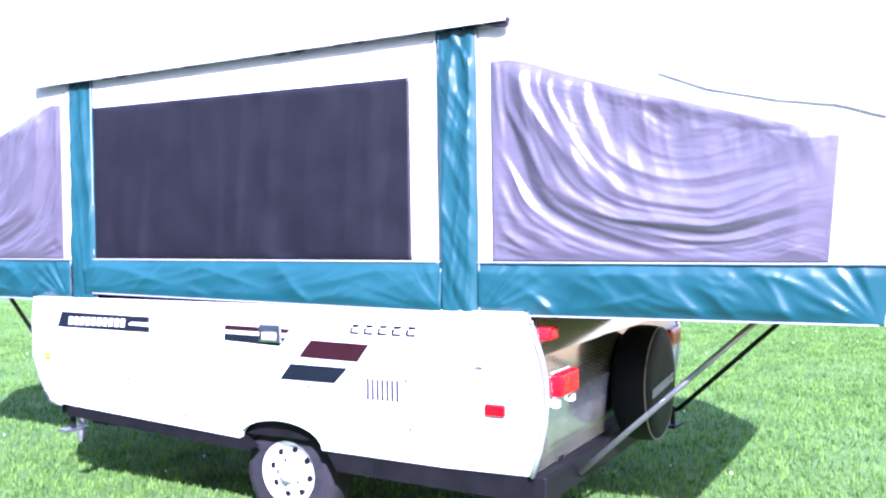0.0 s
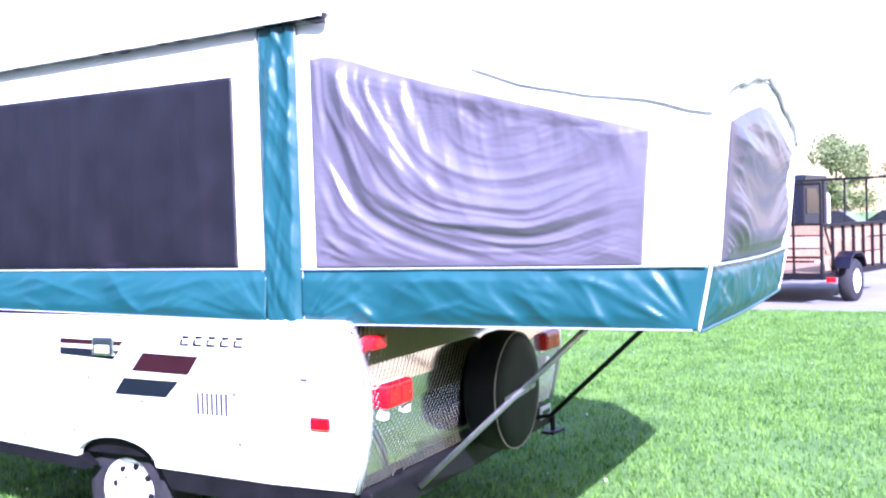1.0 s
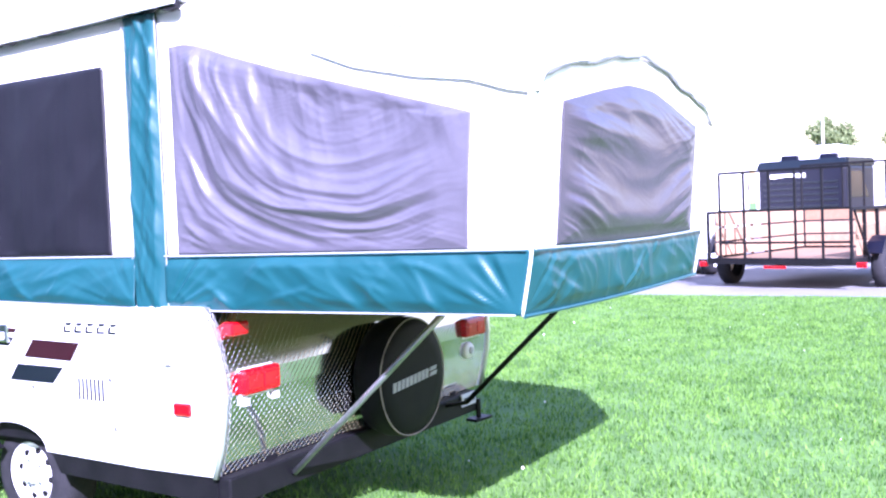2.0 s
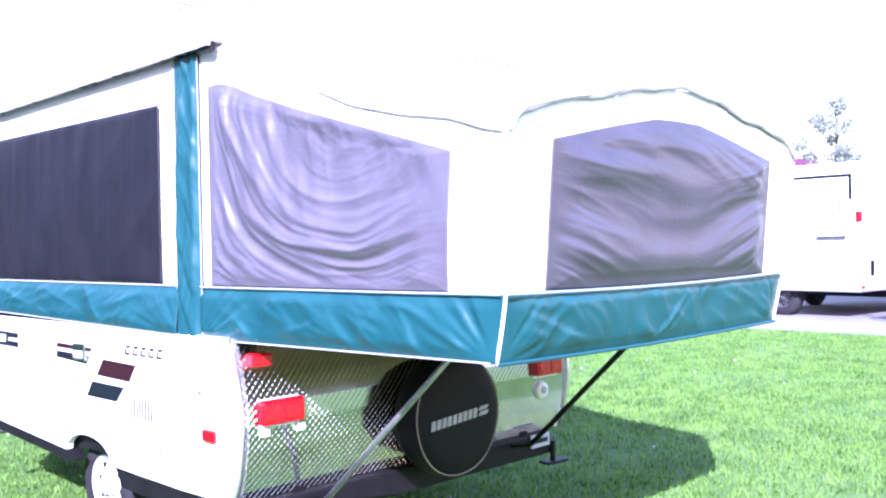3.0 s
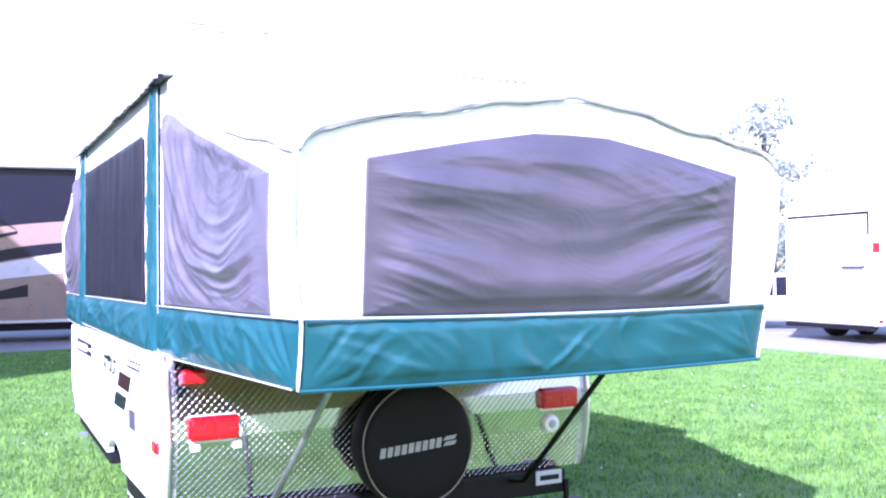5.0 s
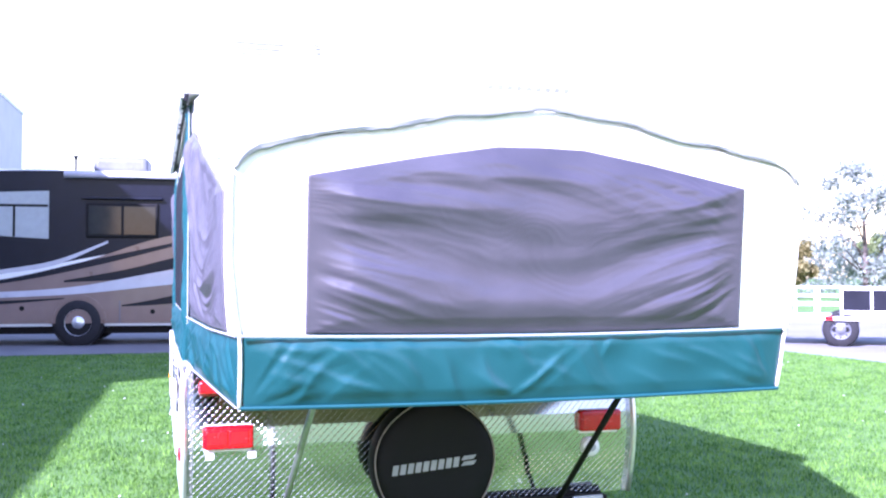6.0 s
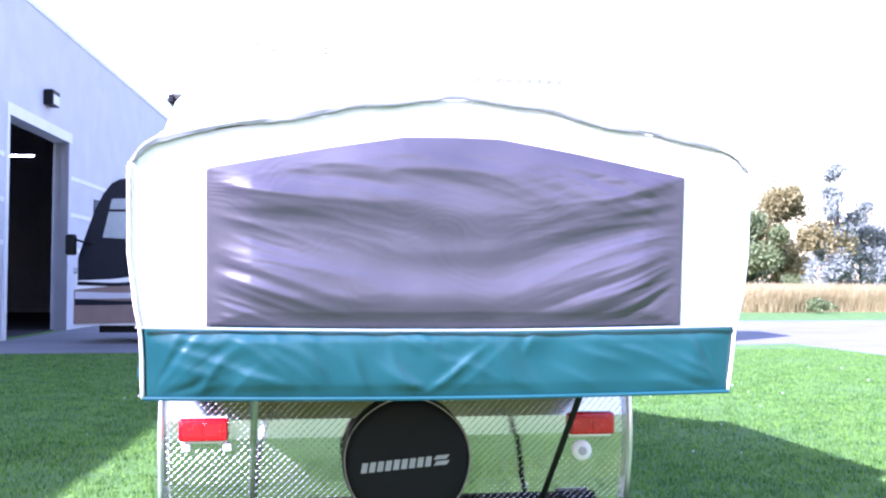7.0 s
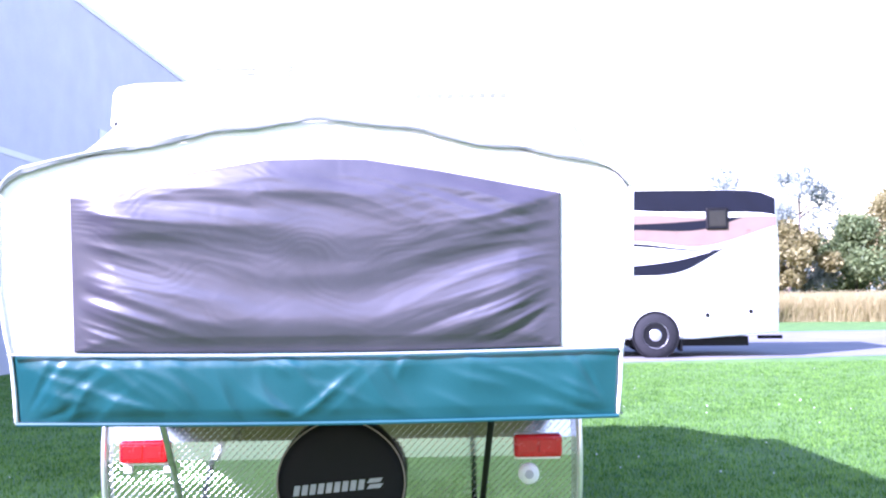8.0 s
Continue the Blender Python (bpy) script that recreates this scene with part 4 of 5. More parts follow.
for u in (0.0, 8.4):
    rim_line = [(u + 0.585 * math.cos(q), 0.50 + 0.585 * math.sin(q)) for q in np.linspace(-0.05, math.pi + 0.05, 20)] + [(u + 0.53 * math.cos(q), 0.50 + 0.53 * math.sin(q)) for q in np.linspace(math.pi + 0.05, -0.05, 20)]
    part("wheel_arch", prism(rim_line, "y", -0.03, 0.01), BROWN if u < 1 else WHITE, rv)
    part("wheel_recess", lathe([(-0.008, 0.02), (-0.008, 0.54), (0.25, 0.54)], (u, 0, 0.52), "y", 36), BLACK, rv)
    wheel_on(rv, (u, -0.03, 0.5), 0.5, 0.28, -1, ALU)
    wheel_on(rv, (u, 2.52, 0.5), 0.5, 0.28, 1)
for u, z in ((-1.15, 0.80), (1.55, 0.72), (9.55, 0.93), (10.5, 1.0)):
    part("bay_latch", lathe([(-0.02, 0.004), (-0.018, 0.05), (0.0, 0.055)], (u, 0, z), "y", 12), BLACK, rv)
for u in (0.85, 2.9, 5.0, 7.2):
    part("bay_seam", block((u, -0.022, 0.48), (u + 0.02, 0.0, 0.95)), VENTGREY, rv)
part("hitch", block((10.9, 1.0, 0.36), (11.45, 1.15, 0.44), 0.02), BLACK, rv, "black towing hitch")
part("exhaust_box", block((10.0, 0.5, 0.24), (10.45, 1.1, 0.46), 0.05), BLACK, rv)
part("mud_flap", block((8.95, 0.05, 0.15), (9.0, 0.5, 0.55)), BLACK, rv)
part("underframe", block((-2.5, 0.3, 0.25), (10.5, 2.2, 0.45)), BLACK, rv)

# ---- black mesh utility trailer with wooden boards ----
ut = empty("utility_trailer", Matrix.Translation((11.3, -0.45, 0)) @ Matrix.Rotation(radians(-13.6), 4, "Z"),
           "black steel utility trailer with mesh ramp gate and wooden boards", "trailer")
# local: x away from the gate, y across (0 to 2.3)
W2, L2 = 2.3, 3.5
part("deck", block((0.0, 0.03, 0.42), (L2, W2 - 0.03, 0.48)), WOOD, ut, "plank deck")
part("frame_rail", block((-0.02, -0.02, 0.40), (0.06, W2 + 0.02, 0.50), 0.006), BLACK, ut)
for y in (0.0, W2):
    part("frame_rail", block((0, y - 0.03, 0.40), (L2, y + 0.03, 0.49), 0.006), BLACK, ut)
    part("top_rail", block((0, y - 0.025, 1.20), (L2, y + 0.025, 1.25), 0.006), BLACK, ut)
    for k in range(8):
        part("post", block((L2 * k / 7 - 0.02, y - 0.022, 0.48), (L2 * k / 7 + 0.02, y + 0.022, 1.21), 0.004), BLACK, ut)
gate = part("ramp_gate", block((-0.03, 0.0, 1.83), (0.01, 2.08, 1.87), 0.004), BLACK, ut, "black mesh ramp gate")
for k in range(6):
    y = 2.08 * k / 5
    part("gate_bar", block((-0.03, y - 0.016, 0.48), (0.005, y + 0.016, 1.85), 0.003), BLACK, gate)
for z in (0.74, 1.24):
    part("gate_bar", block((-0.028, 0, z - 0.018), (0.0, 2.08, z + 0.018), 0.003), BLACK, gate)
for z in (0.52, 0.76, 1.0):
    part("board", block((0.15, W2 - 0.065, z), (L2 - 0.1, W2 - 0.03, z + 0.21), 0.006), WOOD, ut)
    part("board", block((L2 - 0.06, 0.05, z), (L2 - 0.02, W2 - 0.08, z + 0.21), 0.006), WOOD, ut)
    part("board", block((0.3, 0.03, z), (L2 - 0.1, 0.06, z + 0.21), 0.006), WOOD, ut)
for y, s in ((-0.12, -1), (W2 + 0.12, 1)):
    wheel_on(ut, (0.95, y + s * 0.1, 0.34), 0.34, 0.2, s, WHITE)
    fend = part("fender", prism([(0.5, 0.55), (0.62, 0.72), (0.8, 0.8), (1.1, 0.8), (1.28, 0.72), (1.4, 0.55), (1.36, 0.54), (1.26, 0.69), (1.1, 0.765), (0.8, 0.765), (0.64, 0.69), (0.54, 0.54)], "y", min(y - 0.12, y + 0.12), max(y - 0.12, y + 0.12)), NAVY, ut, "dark fender")
    part("rear_lamp", block((0.02, y - 0.07, 0.36), (0.08, y + 0.07, 0.44), 0.01), RED, ut, "red tail lamp")
part("reflector", block((-0.03, 1.0, 0.34), (0.0, 1.35, 0.38)), RED, ut)
part("gate_prop", tube([(0.0, -0.05, 1.2), (0.55, -0.05, 0.45)], 0.018, 8), BLACK, ut)
part("drawbar", tube([(L2, W2 / 2, 0.42), (L2 + 1.2, W2 / 2, 0.42)], 0.05, 8), BLACK, ut)
part("drawbar_stand", tube([(L2 + 1.0, W2 / 2, 0.0), (L2 + 1.0, W2 / 2, 0.5)], 0.03, 8), STEEL, ut)

rack = part("front_rack", block((L2 - 0.02, 0.0, 2.0), (L2 + 0.02, W2, 2.04), 0.004), BLACK, ut, "black steel front rack")
for k in range(7):
    y = W2 * k / 6
    part("rack_bar", block((L2 - 0.018, y - 0.016, 1.2), (L2 + 0.018, y + 0.016, 2.02), 0.003), BLACK, rack)

van = empty("cargo_trailer", Matrix.Translation((16.5, 0.37, 0)) @ Matrix.Rotation(radians(-13.6), 4, "Z"), "small navy box trailer with a slate roof on asphalt", "trailer")
part("body", block((0.0, 0.0, 0.4), (1.5, 1.83, 2.06), 0.08, 3), NAVY, van, "navy body")
part("roof", prism([(-0.04, 2.03), (1.52, 2.03), (1.40, 2.20), (0.10, 2.20)], "y", -0.03, 1.86, 0.03), SLATE, van, "slate grey roof")
for k in range(9):
    part("rear_rib", block((-0.02, 0.15, 0.75 + 0.12 * k), (0.0, 1.7, 0.79 + 0.12 * k), 0.006), SLATE, van)
part("side_window", prism([(0.2, 1.40), (0.2, 1.92), (0.75, 1.92), (1.15, 1.40)], "y", -0.012, 0.01), GLASS, van, "tinted side window")
for k in range(5):
    part("marking_bar", block((-0.028, 0.80 + 0.15 * k, 1.86 - 0.012 * abs(k - 2)), (-0.018, 0.94 + 0.15 * k, 1.92)), WHITE, van)
part("bumper", block((-0.08, 0.05, 0.36), (0.05, 1.78, 0.5), 0.03), BLACK, van)
wheel_on(van, (0.75, -0.02, 0.34), 0.34, 0.22, -1, SILVER)
wheel_on(van, (0.75, 1.85, 0.34), 0.34, 0.22, 1, SILVER)
part("drawbar", tube([(1.5, 0.91, 0.45), (2.6, 0.91, 0.45)], 0.04, 8), BLACK, van)
part("drawbar_stand", tube([(2.4, 0.91, 0.0), (2.4, 0.91, 0.5)], 0.03, 8), STEEL, van)


# ---- white enclosed trailers ----
def enclosed(x, y, ang, L, W, H, zb, wheels, label, bumper=True):
    """Rear-left corner of the seen side at (x, y); local x runs forwards, y across away from the seen side."""
    ob = empty("enclosed_trailer", Matrix.Translation((x, y, 0)) @ Matrix.Rotation(radians(ang), 4, "Z"), label, "trailer")
    part("body", block((0, 0, zb), (L, W, H), 0.04, 3), WHITE, ob, "smooth white body")
    part("roof_trim", block((-0.01, -0.012, H - 0.10), (L + 0.01, W + 0.012, H - 0.02), 0.01), ALU, ob)
    part("lower_trim", block((-0.008, -0.008, zb - 0.02), (L, W + 0.008, zb + 0.08), 0.008), ALU, ob)
    door = part("rear_door", block((-0.02, 0.09, zb + 0.10), (0.01, W - 0.09, H - 0.16), 0.01), WHITE, ob, "white rear door")
    for a, b in (((-0.028, 0.10, H - 0.62), (-0.004, 0.155, H - 0.2)), ((-0.028, 0.10, H - 0.245), (-0.004, W - 0.10, H - 0.195))):
        part("door_seal", block(a, b), NAVY, door)
    for a, b in (((-0.026, 0.10, zb + 0.1), (-0.004, 0.122, H - 0.62)), ((-0.026, W - 0.122, zb + 0.1), (-0.004, W - 0.10, H - 0.25))):
        part("door_seal", block(a, b), VENTGREY, door)
    part("lock_bar", tube([(-0.05, 0.22, zb + 0.5), (-0.05, 0.22, H - 0.3)], 0.012, 8), ALU, door)
    part("grab_handle", tube([(-0.03, 0.27, H - 0.85), (-0.09, 0.27, H - 0.80), (-0.09, 0.27, H - 0.58), (-0.03, 0.27, H - 0.53)], 0.014, 8), VENTGREY, door)
    part("lock_handle", block((-0.07, 0.2, 1.35), (-0.03, 0.72, 1.40), 0.008), VENTDARK, door)
    part("tail_lamp", block((-0.02, -0.014, 1.62), (0.10, 0.05, 1.80), 0.01), RED, ob, "red tail lamp")
    part("side_lamp", block((0.05, -0.016, zb + 0.04), (0.14, 0.0, zb + 0.09), 0.005), RED, ob)
    part("side_vent", block((0.36, -0.02, 0.72), (0.48, 0.0, 0.98), 0.01), NAVY, ob)
    if bumper:
        part("rear_bumper", block((-0.06, 0.05, zb - 0.10), (0.05, W - 0.05, zb - 0.01), 0.01), BLACK, ob)
    for u in wheels:
        wheel_on(ob, (u, -0.20, 0.36), 0.36, 0.2, -1, WHITE)
        wheel_on(ob, (u, W + 0.20, 0.36), 0.36, 0.2, 1, WHITE)
        part("fender", prism([(u + 0.46 * math.cos(q), 0.38 + 0.46 * math.sin(q)) for q in np.linspace(-0.1, math.pi + 0.1, 14)] + [(u + 0.40 * math.cos(q), 0.38 + 0.40 * math.sin(q)) for q in np.linspace(math.pi + 0.1, -0.1, 14)], "y", -0.23, 0.0), ALU, ob, "aluminium fender")
    part("drawbar", tube([(L, W / 2, 0.42), (L + 1.2, W / 2, 0.42)], 0.05, 8), BLACK, ob)
    part("drawbar_jack", tube([(L + 1.0, W / 2, 0.0), (L + 1.0, W / 2, 0.6)], 0.03, 8), STEEL, ob)
    part("axle_beam", block((wheels[0] - 0.3, 0.1, 0.28), (wheels[-1] + 0.3, W - 0.1, 0.4)), BLACK, ob)
    return ob


enclosed(12.5, 7.15, -6, 5.4, 2.2, 2.55, 0.36, (1.36, 2.14), "plain white tandem enclosed trailer with rear doors")
t2 = enclosed(12.9, 2.92, -6, 4.6, 2.25, 2.62, 0.48, (2.0, 2.8), "white horse trailer with a small blue rear window", False)
wheel_on(t2, (0.14, 1.50, 0.34), 0.34, 0.2, -1, VENTDARK, "x")
tw = part("rear_window", block((-0.03, 1.72, 2.04), (0.0, 2.14, 2.28), 0.02), NAVY, t2, "small dark blue window")
part("pane", block((-0.036, 1.76, 2.08), (-0.028, 2.10, 2.24), 0.008), GLASS, tw)

# ---- white flatbed trailer with dark side panels ----
fb = empty("flatbed_trailer", Matrix.Translation((12.6, 13.6, 0)) @ Matrix.Rotation(radians(-40), 4, "Z"), "white flatbed trailer with rails and dark side panels", "trailer")
part("deck", block((-0.9, -1.0, 0.55), (3.6, 1.0, 0.63), 0.01), WHITE, fb, "white deck")
for y in (-0.98, 0.98):
    for z in (0.86, 1.04, 1.22):
        part("rail", block((-0.9, y - 0.015, z), (0.6, y + 0.015, z + 0.03), 0.004), WHITE, fb)
    part("rail", block((0.6, y - 0.025, 1.18), (3.6, y + 0.025, 1.24), 0.005), WHITE, fb)
    part("rail", block((0.6, y - 0.025, 0.68), (3.6, y + 0.025, 0.76), 0.005), WHITE, fb)
    for u in (-0.9, -0.4, 0.1, 0.6, 1.17, 1.74, 2.31, 2.88, 3.55):
        part("post", block((u, y - 0.028, 0.6), (u + 0.05, y + 0.028, 1.25), 0.005), WHITE, fb)
    for u in (0.65, 1.22, 1.79, 2.36, 2.93):
        part("side_panel", block((u, y - 0.012, 0.76), (u + (0.52 if u < 2.9 else 0.62), y + 0.012, 1.18), 0.004), NAVY, fb, "dark panel")
for y in (-0.5, 0, 0.5):
    part("tail_rail", block((-0.94, -0.98, 0.80 + 0.3 * y), (-0.90, 0.98, 0.85 + 0.3 * y), 0.005), WHITE, fb)
for y, s in ((-0.98, -1), (0.98, 1)):
    wheel_on(fb, (0.6, y, 0.36), 0.36, 0.22, s, VENTGREY)
    part("tail_lamp", block((-0.95, y - s * 0.25 - 0.07, 0.54), (-0.91, y - s * 0.25 + 0.07, 0.62), 0.008), RED, fb, "red tail lamp")
part("side_lamp", block((0.30, -1.03, 0.56), (0.46, -1.0, 0.64), 0.008), RED, fb)
part("axle_beam", block((0.45, -0.95, 0.32), (0.75, 0.95, 0.42)), BLACK, fb)
part("drawbar", tube([(3.6, 0, 0.58), (4.9, 0, 0.5)], 0.05, 8), BLACK, fb)
part("drawbar_jack", tube([(4.7, 0, 0.0), (4.7, 0, 0.6)], 0.03, 8), STEEL, fb)


# ---- far things ----
def parked_car(x, y, ang, mat, label):
    ob = empty("parked_car", Matrix.Translation((x, y, 0)) @ Matrix.Rotation(radians(ang), 4, "Z"), label, "car", "parked cars")
    part("body", prism([(-2.2, 0.35), (-2.25, 0.8), (-1.4, 0.95), (1.6, 1.0), (2.15, 0.95), (2.2, 0.4)], "y", -0.88, 0.88, 0.08), mat, ob)
    part("cabin", prism([(-1.3, 0.93), (-0.6, 1.42), (0.9, 1.45), (1.6, 0.98)], "y", -0.78, 0.78, 0.06), GLASS, ob, "dark glazed cabin")
    part("roof", prism([(-0.55, 1.41), (0.88, 1.44), (0.85, 1.48), (-0.5, 1.46)], "y", -0.7, 0.7, 0.015), mat, ob)
    for u in (-1.4, 1.35):
        for yy, s in ((-0.88, -1), (0.88, 1)):
            wheel_on(ob, (u, yy, 0.32), 0.32, 0.2, s, SILVER, slots=5)
    for yy in (-0.65, 0.65):
        part("headlamp", block((-2.28, yy - 0.18, 0.66), (-2.18, yy + 0.18, 0.78), 0.03), CHROME, ob)
    return ob


parked_car(34, 4.2, 80, SILVER, "silver car parked on the asphalt yard")
parked_car(36, 1.5, 80, NAVY, "dark blue car parked on the asphalt yard")
parked_car(38, -1.3, 80, SILVER, "silver car parked on the asphalt yard")
wt = empty("box_truck", Matrix.Translation((24, 1.6, 0)) @ Matrix.Rotation(radians(-5), 4, "Z"), "white box truck with two dark vents", "truck")
part("cargo_body", block((0, 0, 0.7), (5.5, 2.3, 2.85), 0.05), WHITE, wt)
for y in (0.02, 1.05):
    part("vent", block((-0.12, y, 2.26), (0.0, y + 0.48, 2.62), 0.04), NAVY, wt, "dark vent hood")
part("cab", block((5.6, 0.1, 0.6), (7.2, 2.2, 2.1), 0.15, 3), WHITE, wt)
part("tail_lamp", block((-0.03, 2.1, 0.8), (0.0, 2.25, 1.1), 0.01), RED, wt)
part("underframe", block((0.2, 0.4, 0.45), (7, 1.9, 0.7)), BLACK, wt)
for u in (1.2, 6.4):
    wheel_on(wt, (u, 0.1, 0.4), 0.4, 0.25, -1, WHITE)
    wheel_on(wt, (u, 2.2, 0.4), 0.4, 0.25, 1, WHITE)
barn = empty("barn", Matrix.Translation((78, 40, 0)) @ Matrix.Rotation(radians(-10), 4, "Z"), "long pale barn with a dull red sheet roof, far off", "barn")
part("wall", block((0, -4.5, 0), (14, 7, 5.5)), BAND, barn)
part("roof", prism([(-0.6, 5.5), (7, 8.6), (14.6, 5.5)], "y", -5, 7.5), RED_SHEET, barn, "dull red sheet roof")


def pole(x, y, h, r=0.12, arm=True):
    ob = empty("utility_pole", Matrix.Translation((x, y, 0)), "pale wooden utility pole standing in the distance", "pole", "utility poles")
    part("shaft", tube([(0, 0, 0), (0, 0, h)], [r, r * 0.7], 8), POLE, ob)
    if arm:
        part("cross_arm", block((-0.9, -0.06, h - 0.6), (0.9, 0.06, h - 0.48)), POLE, ob)
        for k in (-0.8, -0.4, 0.4, 0.8):
            part("insulator", lathe([(h - 0.48, 0.03), (h - 0.40, 0.05), (h - 0.34, 0.02)], (k, 0, 0), "z", 8), VENTGREY, ob)


for x, y, h, arm in ((28.7, 36.8, 15.2, True), (24, 33.4, 4.4, False), (60, 8, 10, False), (66, -2, 11, True), (58, 16, 10, True)):
    pole(x, y, h, 0.09, arm)


def crown_mesh(name, rnd, h, w, trunk_h, n, size, lean):
    """Many small leaf cards in clumps round limbs, with gaps."""
    clumps = []
    for k in range(int(12 + w * 5)):
        a, rr = rnd.uniform(0, 2 * math.pi), math.sqrt(rnd.random())
        zz = rnd.uniform(0, 1)
        prof = math.sin(math.pi * min(1, 0.12 + zz * 0.86)) ** 0.7
        clumps.append((w * rr * prof * math.cos(a) + lean * zz, w * rr * prof * math.sin(a), trunk_h + (h - trunk_h) * zz, rnd.uniform(0.25, 0.5) * w * 0.75))
    verts, faces = [], []
    for _ in range(n):
        cx, cy, cz, cr = rnd.choice(clumps)
        d = Vector((rnd.gauss(0, 1), rnd.gauss(0, 1), rnd.gauss(0, 0.8)))
        d = d.normalized() * (cr * rnd.uniform(0.35, 1.0))
        p = Vector((cx, cy, cz)) + d
        if p.z < 0.15:
            continue
        s = size * rnd.uniform(0.6, 1.4)
        t = Vector((rnd.gauss(0, 1), rnd.gauss(0, 1), rnd.gauss(0, 1))).normalized()
        q = t.cross(Vector((rnd.gauss(0, 1), rnd.gauss(0, 1), rnd.gauss(0, 1)))).normalized()
        b = len(verts)
        verts += [tuple(p - t * s), tuple(p + q * s * 0.45), tuple(p + t * s), tuple(p - q * s * 0.45)]
        faces.append((b, b + 1, b + 2, b + 3))
    me = bpy.data.meshes.new(name)
    me.from_pydata(verts, [], faces)
    return me, clumps


def tree(x, y, h, w, mat, label, seed, trunk_h=None, n=2600, size=0.16, bare=False, name="tree"):
    rnd = random.Random(seed)
    th = trunk_h if trunk_h is not None else h * 0.22
    ob = empty(name, Matrix.Translation((x, y, 0)), label, name)
    me, clumps = crown_mesh("crown", rnd, h, w, th, n, size, rnd.uniform(-0.3, 0.3))
    trunk = tube([(0, 0, 0), (0.05, 0, h * 0.3), (0.0, 0.08, h * 0.6), (0.05, 0, h * 0.93)], [0.035 * h * 0.6, 0.028 * h * 0.6, 0.016 * h * 0.6, 0.02], 8)
    for cx, cy, cz, cr in clumps[:14]:
        z0 = max(0.3, cz - 0.35 * math.hypot(cx, cy) - 0.2 * h * rnd.random())
        trunk = tube([(0, 0, min(z0, h * 0.85)), (cx * 0.5, cy * 0.5, (min(z0, h * 0.85) + cz) / 2 + 0.1), (cx, cy, cz)], [0.012 * h * 0.6, 0.008 * h * 0.6, 0.01], 5, trunk)
    part("trunk", trunk, BARK, ob, "", True)
    part("crown", me, mat, ob)
    return ob


TREES = [
    (26, 47, 6.6, 3.3, LEAF_GOLD, "gold and green broadleaf tree"), (23.2, 45.5, 5.0, 2.7, LEAF, "dense dark green tree"),
    (29, 46, 8.2, 1.9, LEAF_GREY, "tall narrow haze-paled green tree"), (31.5, 48, 5.0, 2.5, LEAF_GREY, "haze-paled green tree"),
    (20.5, 46, 7.8, 2.8, LEAF_GREY, "thin pale half-bare tree"), (17.5, 47, 8.6, 2.6, LEAF_GREY, "thin pale half-bare tree"),
    (15.5, 44, 4.6, 2.4, LEAF_GREY, "haze-paled green bushy tree"), (18.8, 43.5, 4.4, 2.2, LEAF_GOLD, "yellow-green bushy tree"),
    (42, 54, 4.4, 2.4, LEAF_GOLD, "gold-green round tree"), (47, 50, 4.2, 1.8, LEAF, "small green tree"),
    (52, 46, 9.5, 3.2, LEAF_GREY, "tall haze-paled green tree"), 
    (47, 44, 6.0, 2.6, LEAF_GREY, "haze-paled green tree"), 
    (81, 11, 7.6, 3.2, LEAF, "broad green tree"), (84, 5, 7.5, 4.2, LEAF, "broad green tree"), (86, -2, 8.5, 4.6, LEAF_GOLD, "broad olive green tree"),
    (84, -8, 9.5, 4.6, LEAF, "broad green tree"), (88, -14, 10.5, 5.0, LEAF, "broad green tree"), (70, 26, 11.5, 3.0, LEAF_GREY, "tall pale tree"),
    (12.5, 48, 6.0, 2.6, LEAF_GOLD, "gold and green broadleaf tree"),
    (38, 41.5, 8.2, 3.2, LEAF_GREY, "tall haze-paled green tree"),
    (35.2, 30.9, 9.9, 2.9, LEAF_GREY, "tall haze-paled green tree"),
]
for k, (x, y, h, w, m, label) in enumerate(TREES):
    far = math.hypot(x, y) > 55
    tree(x, y, h, w, m, label + " at the edge of the yard", 40 + k, n=12000 if m is not LEAF_GREY else 5000, size=0.15 if far else 0.13)
for k, (x, y, h, w) in enumerate(((21, 43.2, 1.6, 1.5), (24.5, 42.6, 1.7, 1.4), (22.8, 37.2, 0.5, 0.8))):
    tree(x, y, h, w, LEAF, "low green shrub on the grass", 90 + k, 0.1, 1200, 0.07, name="shrub")


def far_woods():
    """A far uneven wood edge of loose leaf clumps."""
    rnd = random.Random(77)
    verts, faces = [], []
    for k in range(52000):
        a = rnd.uniform(0, 1)
        x = -8 + 120 * a
        y = 62 - 8 * a + rnd.uniform(0, 6) - 30 * max(0, a - 0.6)
        top = 4.2 + 2.0 * n3(x * 0.22, 1, 1) + 1.6 * n3(x * 0.7, 2, 3)
        z = top * rnd.random() ** 0.7
        if n3(x * 0.8, z * 0.9, y * 0.5) < -0.25:
            continue
        s = rnd.uniform(0.10, 0.26)
        t = Vector((rnd.gauss(0, 1), rnd.gauss(0, 1), rnd.gauss(0, 1))).normalized()
        q = t.cross(Vector((rnd.gauss(0, 1), rnd.gauss(0, 1), rnd.gauss(0, 1)))).normalized()
        p, b = Vector((x, y, z)), len(verts)
        verts += [tuple(p - t * s), tuple(p + q * s * 0.5), tuple(p + t * s), tuple(p - q * s * 0.5)]
        faces.append((b, b + 1, b + 2, b + 3))
    me = bpy.data.meshes.new("far_woods")
    me.from_pydata(verts, [], faces)
    return me


tagged(part("far_woods", far_woods(), LEAF_GREY), "pale far edge of a wood behind the yard", "woods", kind="stuff")


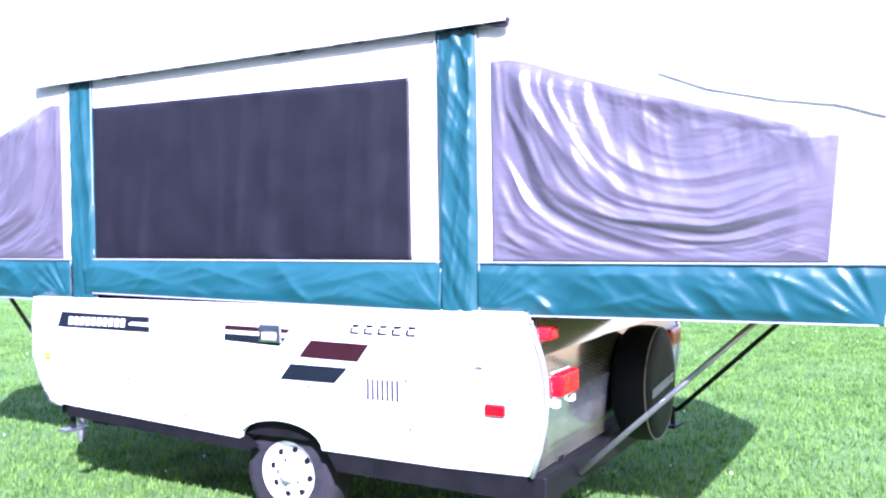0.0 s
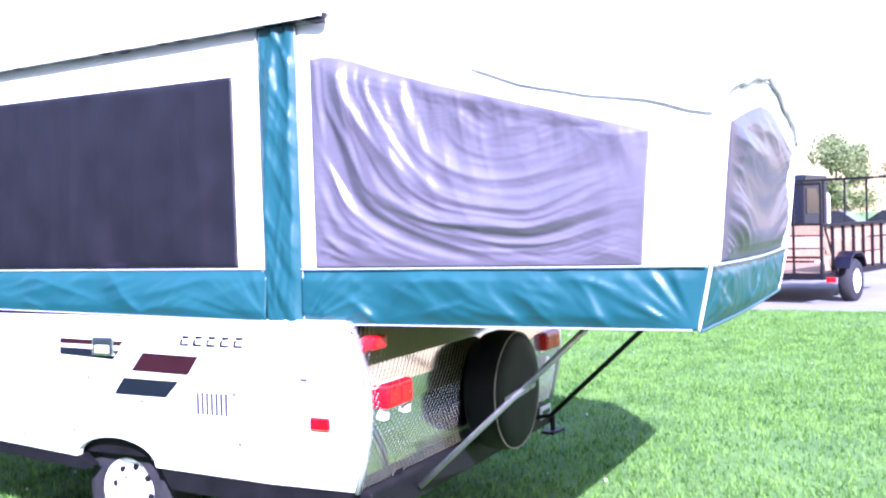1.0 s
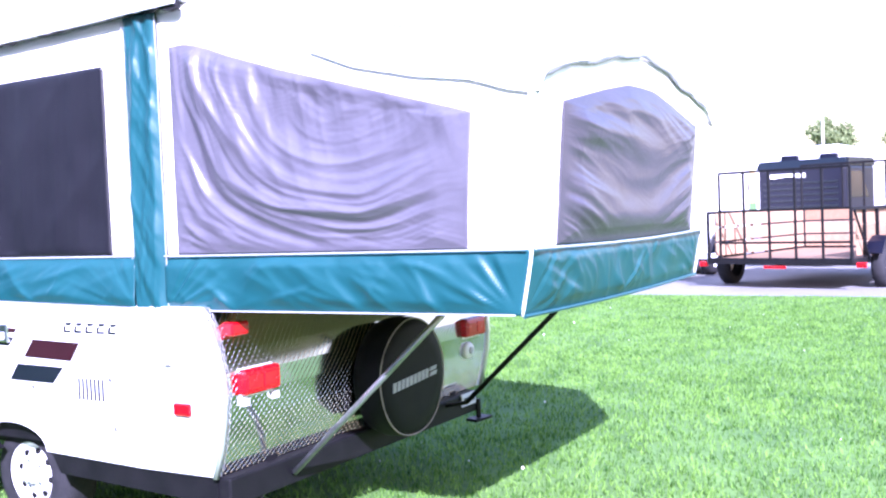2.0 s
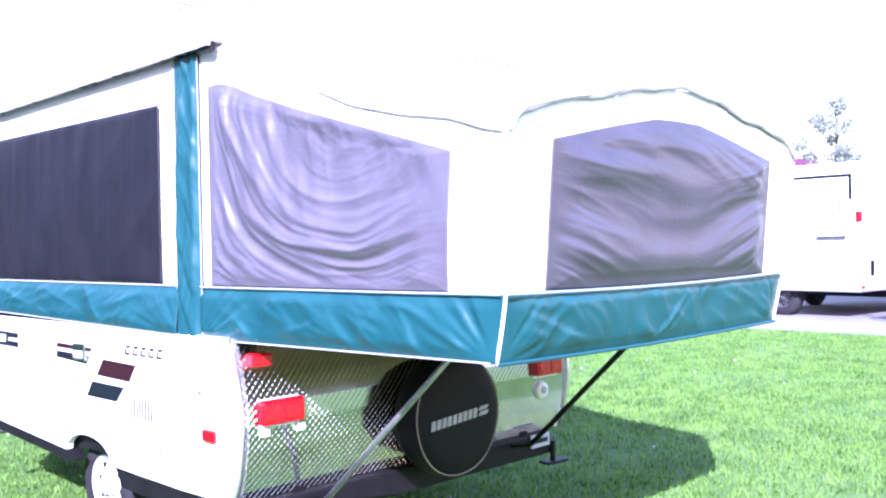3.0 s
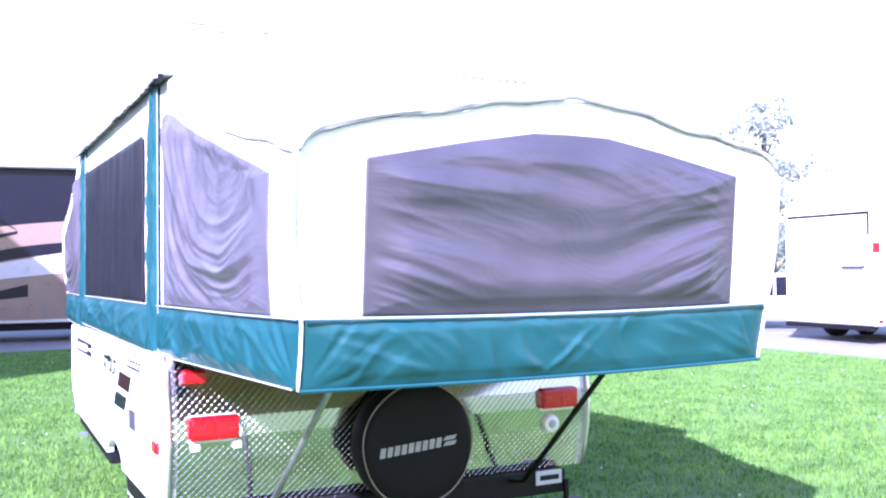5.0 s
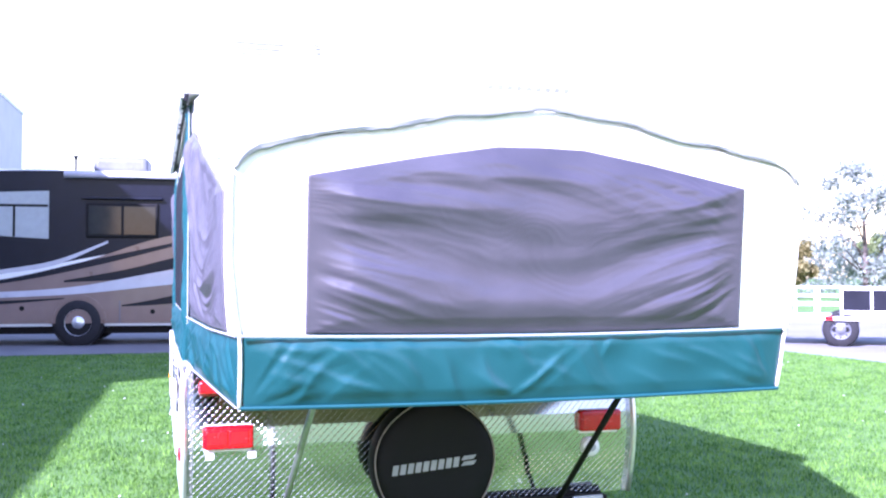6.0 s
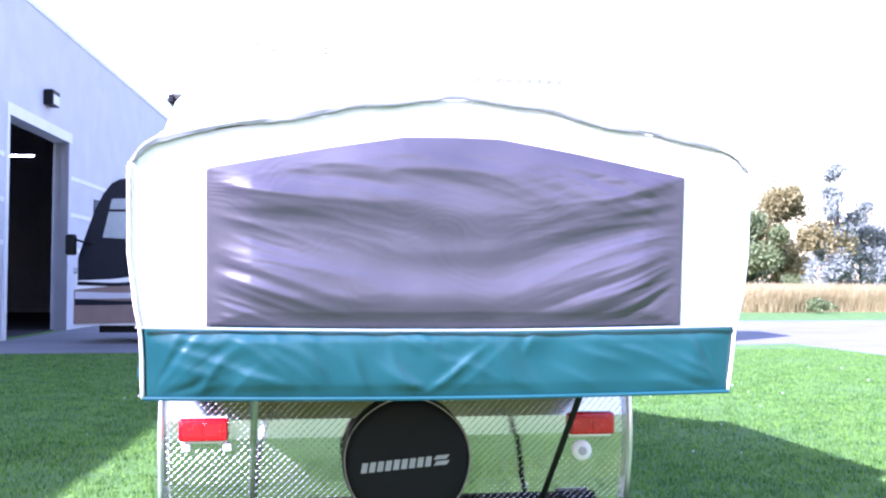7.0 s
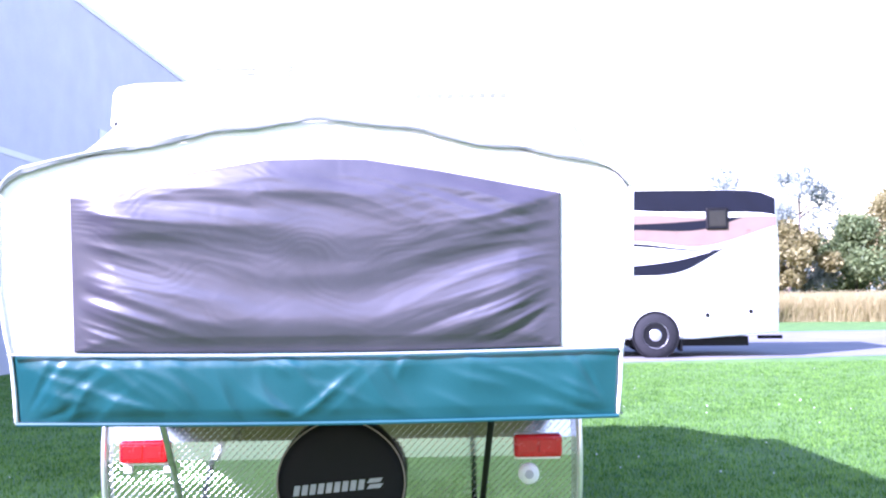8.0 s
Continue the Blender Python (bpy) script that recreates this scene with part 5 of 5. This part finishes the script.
def blades(name, n, sample, hgt, wid, mat, seed, lean=0.5, z0=0.0, label="", cat="grass"):
    """Bent blades of two quads, laid out by numpy."""
    rs = np.random.RandomState(seed)
    x, y = sample(rs, n)
    n = len(x)
    h = rs.uniform(hgt[0], hgt[1], n)
    w = rs.uniform(0.6, 1.3, n) * wid
    a = rs.uniform(0, 2 * np.pi, n)
    b = rs.uniform(0, 2 * np.pi, n)
    l = rs.uniform(0.1, lean, n) * h
    cx, cy = np.cos(a) * w / 2, np.sin(a) * w / 2
    lx, ly = np.cos(b) * l, np.sin(b) * l
    z = np.full(n, z0)
    v = np.stack([np.stack([x - cx, y - cy, z], 1), np.stack([x + cx, y + cy, z], 1),
                  np.stack([x + cx * 0.8 + lx * 0.35, y + cy * 0.8 + ly * 0.35, z + h * 0.6], 1), np.stack([x - cx * 0.8 + lx * 0.35, y - cy * 0.8 + ly * 0.35, z + h * 0.6], 1),
                  np.stack([x + lx, y + ly, z + h], 1)], 1).reshape(-1, 3)
    base = np.arange(n) * 5
    me = bpy.data.meshes.new(name)
    me.vertices.add(n * 5)
    me.vertices.foreach_set("co", v.ravel().astype(np.float32))
    loops = np.stack([base, base + 1, base + 2, base + 3, base + 3, base + 2, base + 4], 1).ravel()
    me.loops.add(len(loops))
    me.loops.foreach_set("vertex_index", loops.astype(np.int32))
    me.polygons.add(n * 2)
    starts = np.stack([np.arange(n) * 7, np.arange(n) * 7 + 4], 1).ravel()
    me.polygons.foreach_set("loop_start", starts.astype(np.int32))
    me.update(calc_edges=True)
    me.validate()
    return tagged(part(name, me, mat), label, cat, kind="stuff")


def lawn_sample(rs, n):
    x, y = rs.uniform(-7.6, 10.6, n), rs.uniform(-3.0, 14.9, n)
    d = np.hypot(x + 1.0, y + 3.0)
    keep = rs.uniform(0, 1, n) < np.clip(9.0 / (d + 2.0), 0.25, 1.0)
    patch = np.sin(x * 1.7 + np.sin(y * 1.3) * 1.4) * np.sin(y * 1.9 + np.sin(x * 0.9)) + rs.uniform(-1.2, 1.6, n)
    keep &= patch > -0.9
    return x[keep], y[keep]


blades("grass", 760000, lawn_sample, (0.014, 0.042), 0.007, GRASS, 5, 0.9, label="short green lawn grass blades")


def straw_sample(rs, n):
    x, y = rs.uniform(10, 29, n), rs.uniform(38.5, 43, n)
    keep = (y > 39 + 0.5 * np.sin(x * 0.8)) & (rs.uniform(0, 1, n) < np.clip(1.4 - (x - 18) * 0.06, 0.2, 1))
    return x[keep], y[keep]


blades("tall_grass", 130000, straw_sample, (0.45, 1.5), 0.018, STRAW, 7, 0.75, label="tall dry straw-coloured grass in front of the trees")


def clover_heads():
    rnd = random.Random(12)
    verts, faces = [], []
    for k in range(110):
        x, y = rnd.uniform(-3, 9), rnd.uniform(-2.5, 13)
        r, z = rnd.uniform(0.005, 0.011), rnd.uniform(0.035, 0.07)
        b = len(verts)
        verts += [(x + r, y, z), (x, y + r, z), (x - r, y, z), (x, y - r, z), (x, y, z + r), (x, y, z - r)]
        faces += [(b + i, b + (i + 1) % 4, b + 4) for i in range(4)] + [(b + (i + 1) % 4, b + i, b + 5) for i in range(4)]
    me = bpy.data.meshes.new("clover_heads")
    me.from_pydata(verts, [], faces)
    return me


tagged(part("clover_heads", clover_heads(), PETAL), "small white clover heads scattered through the lawn", "flowers", kind="stuff")
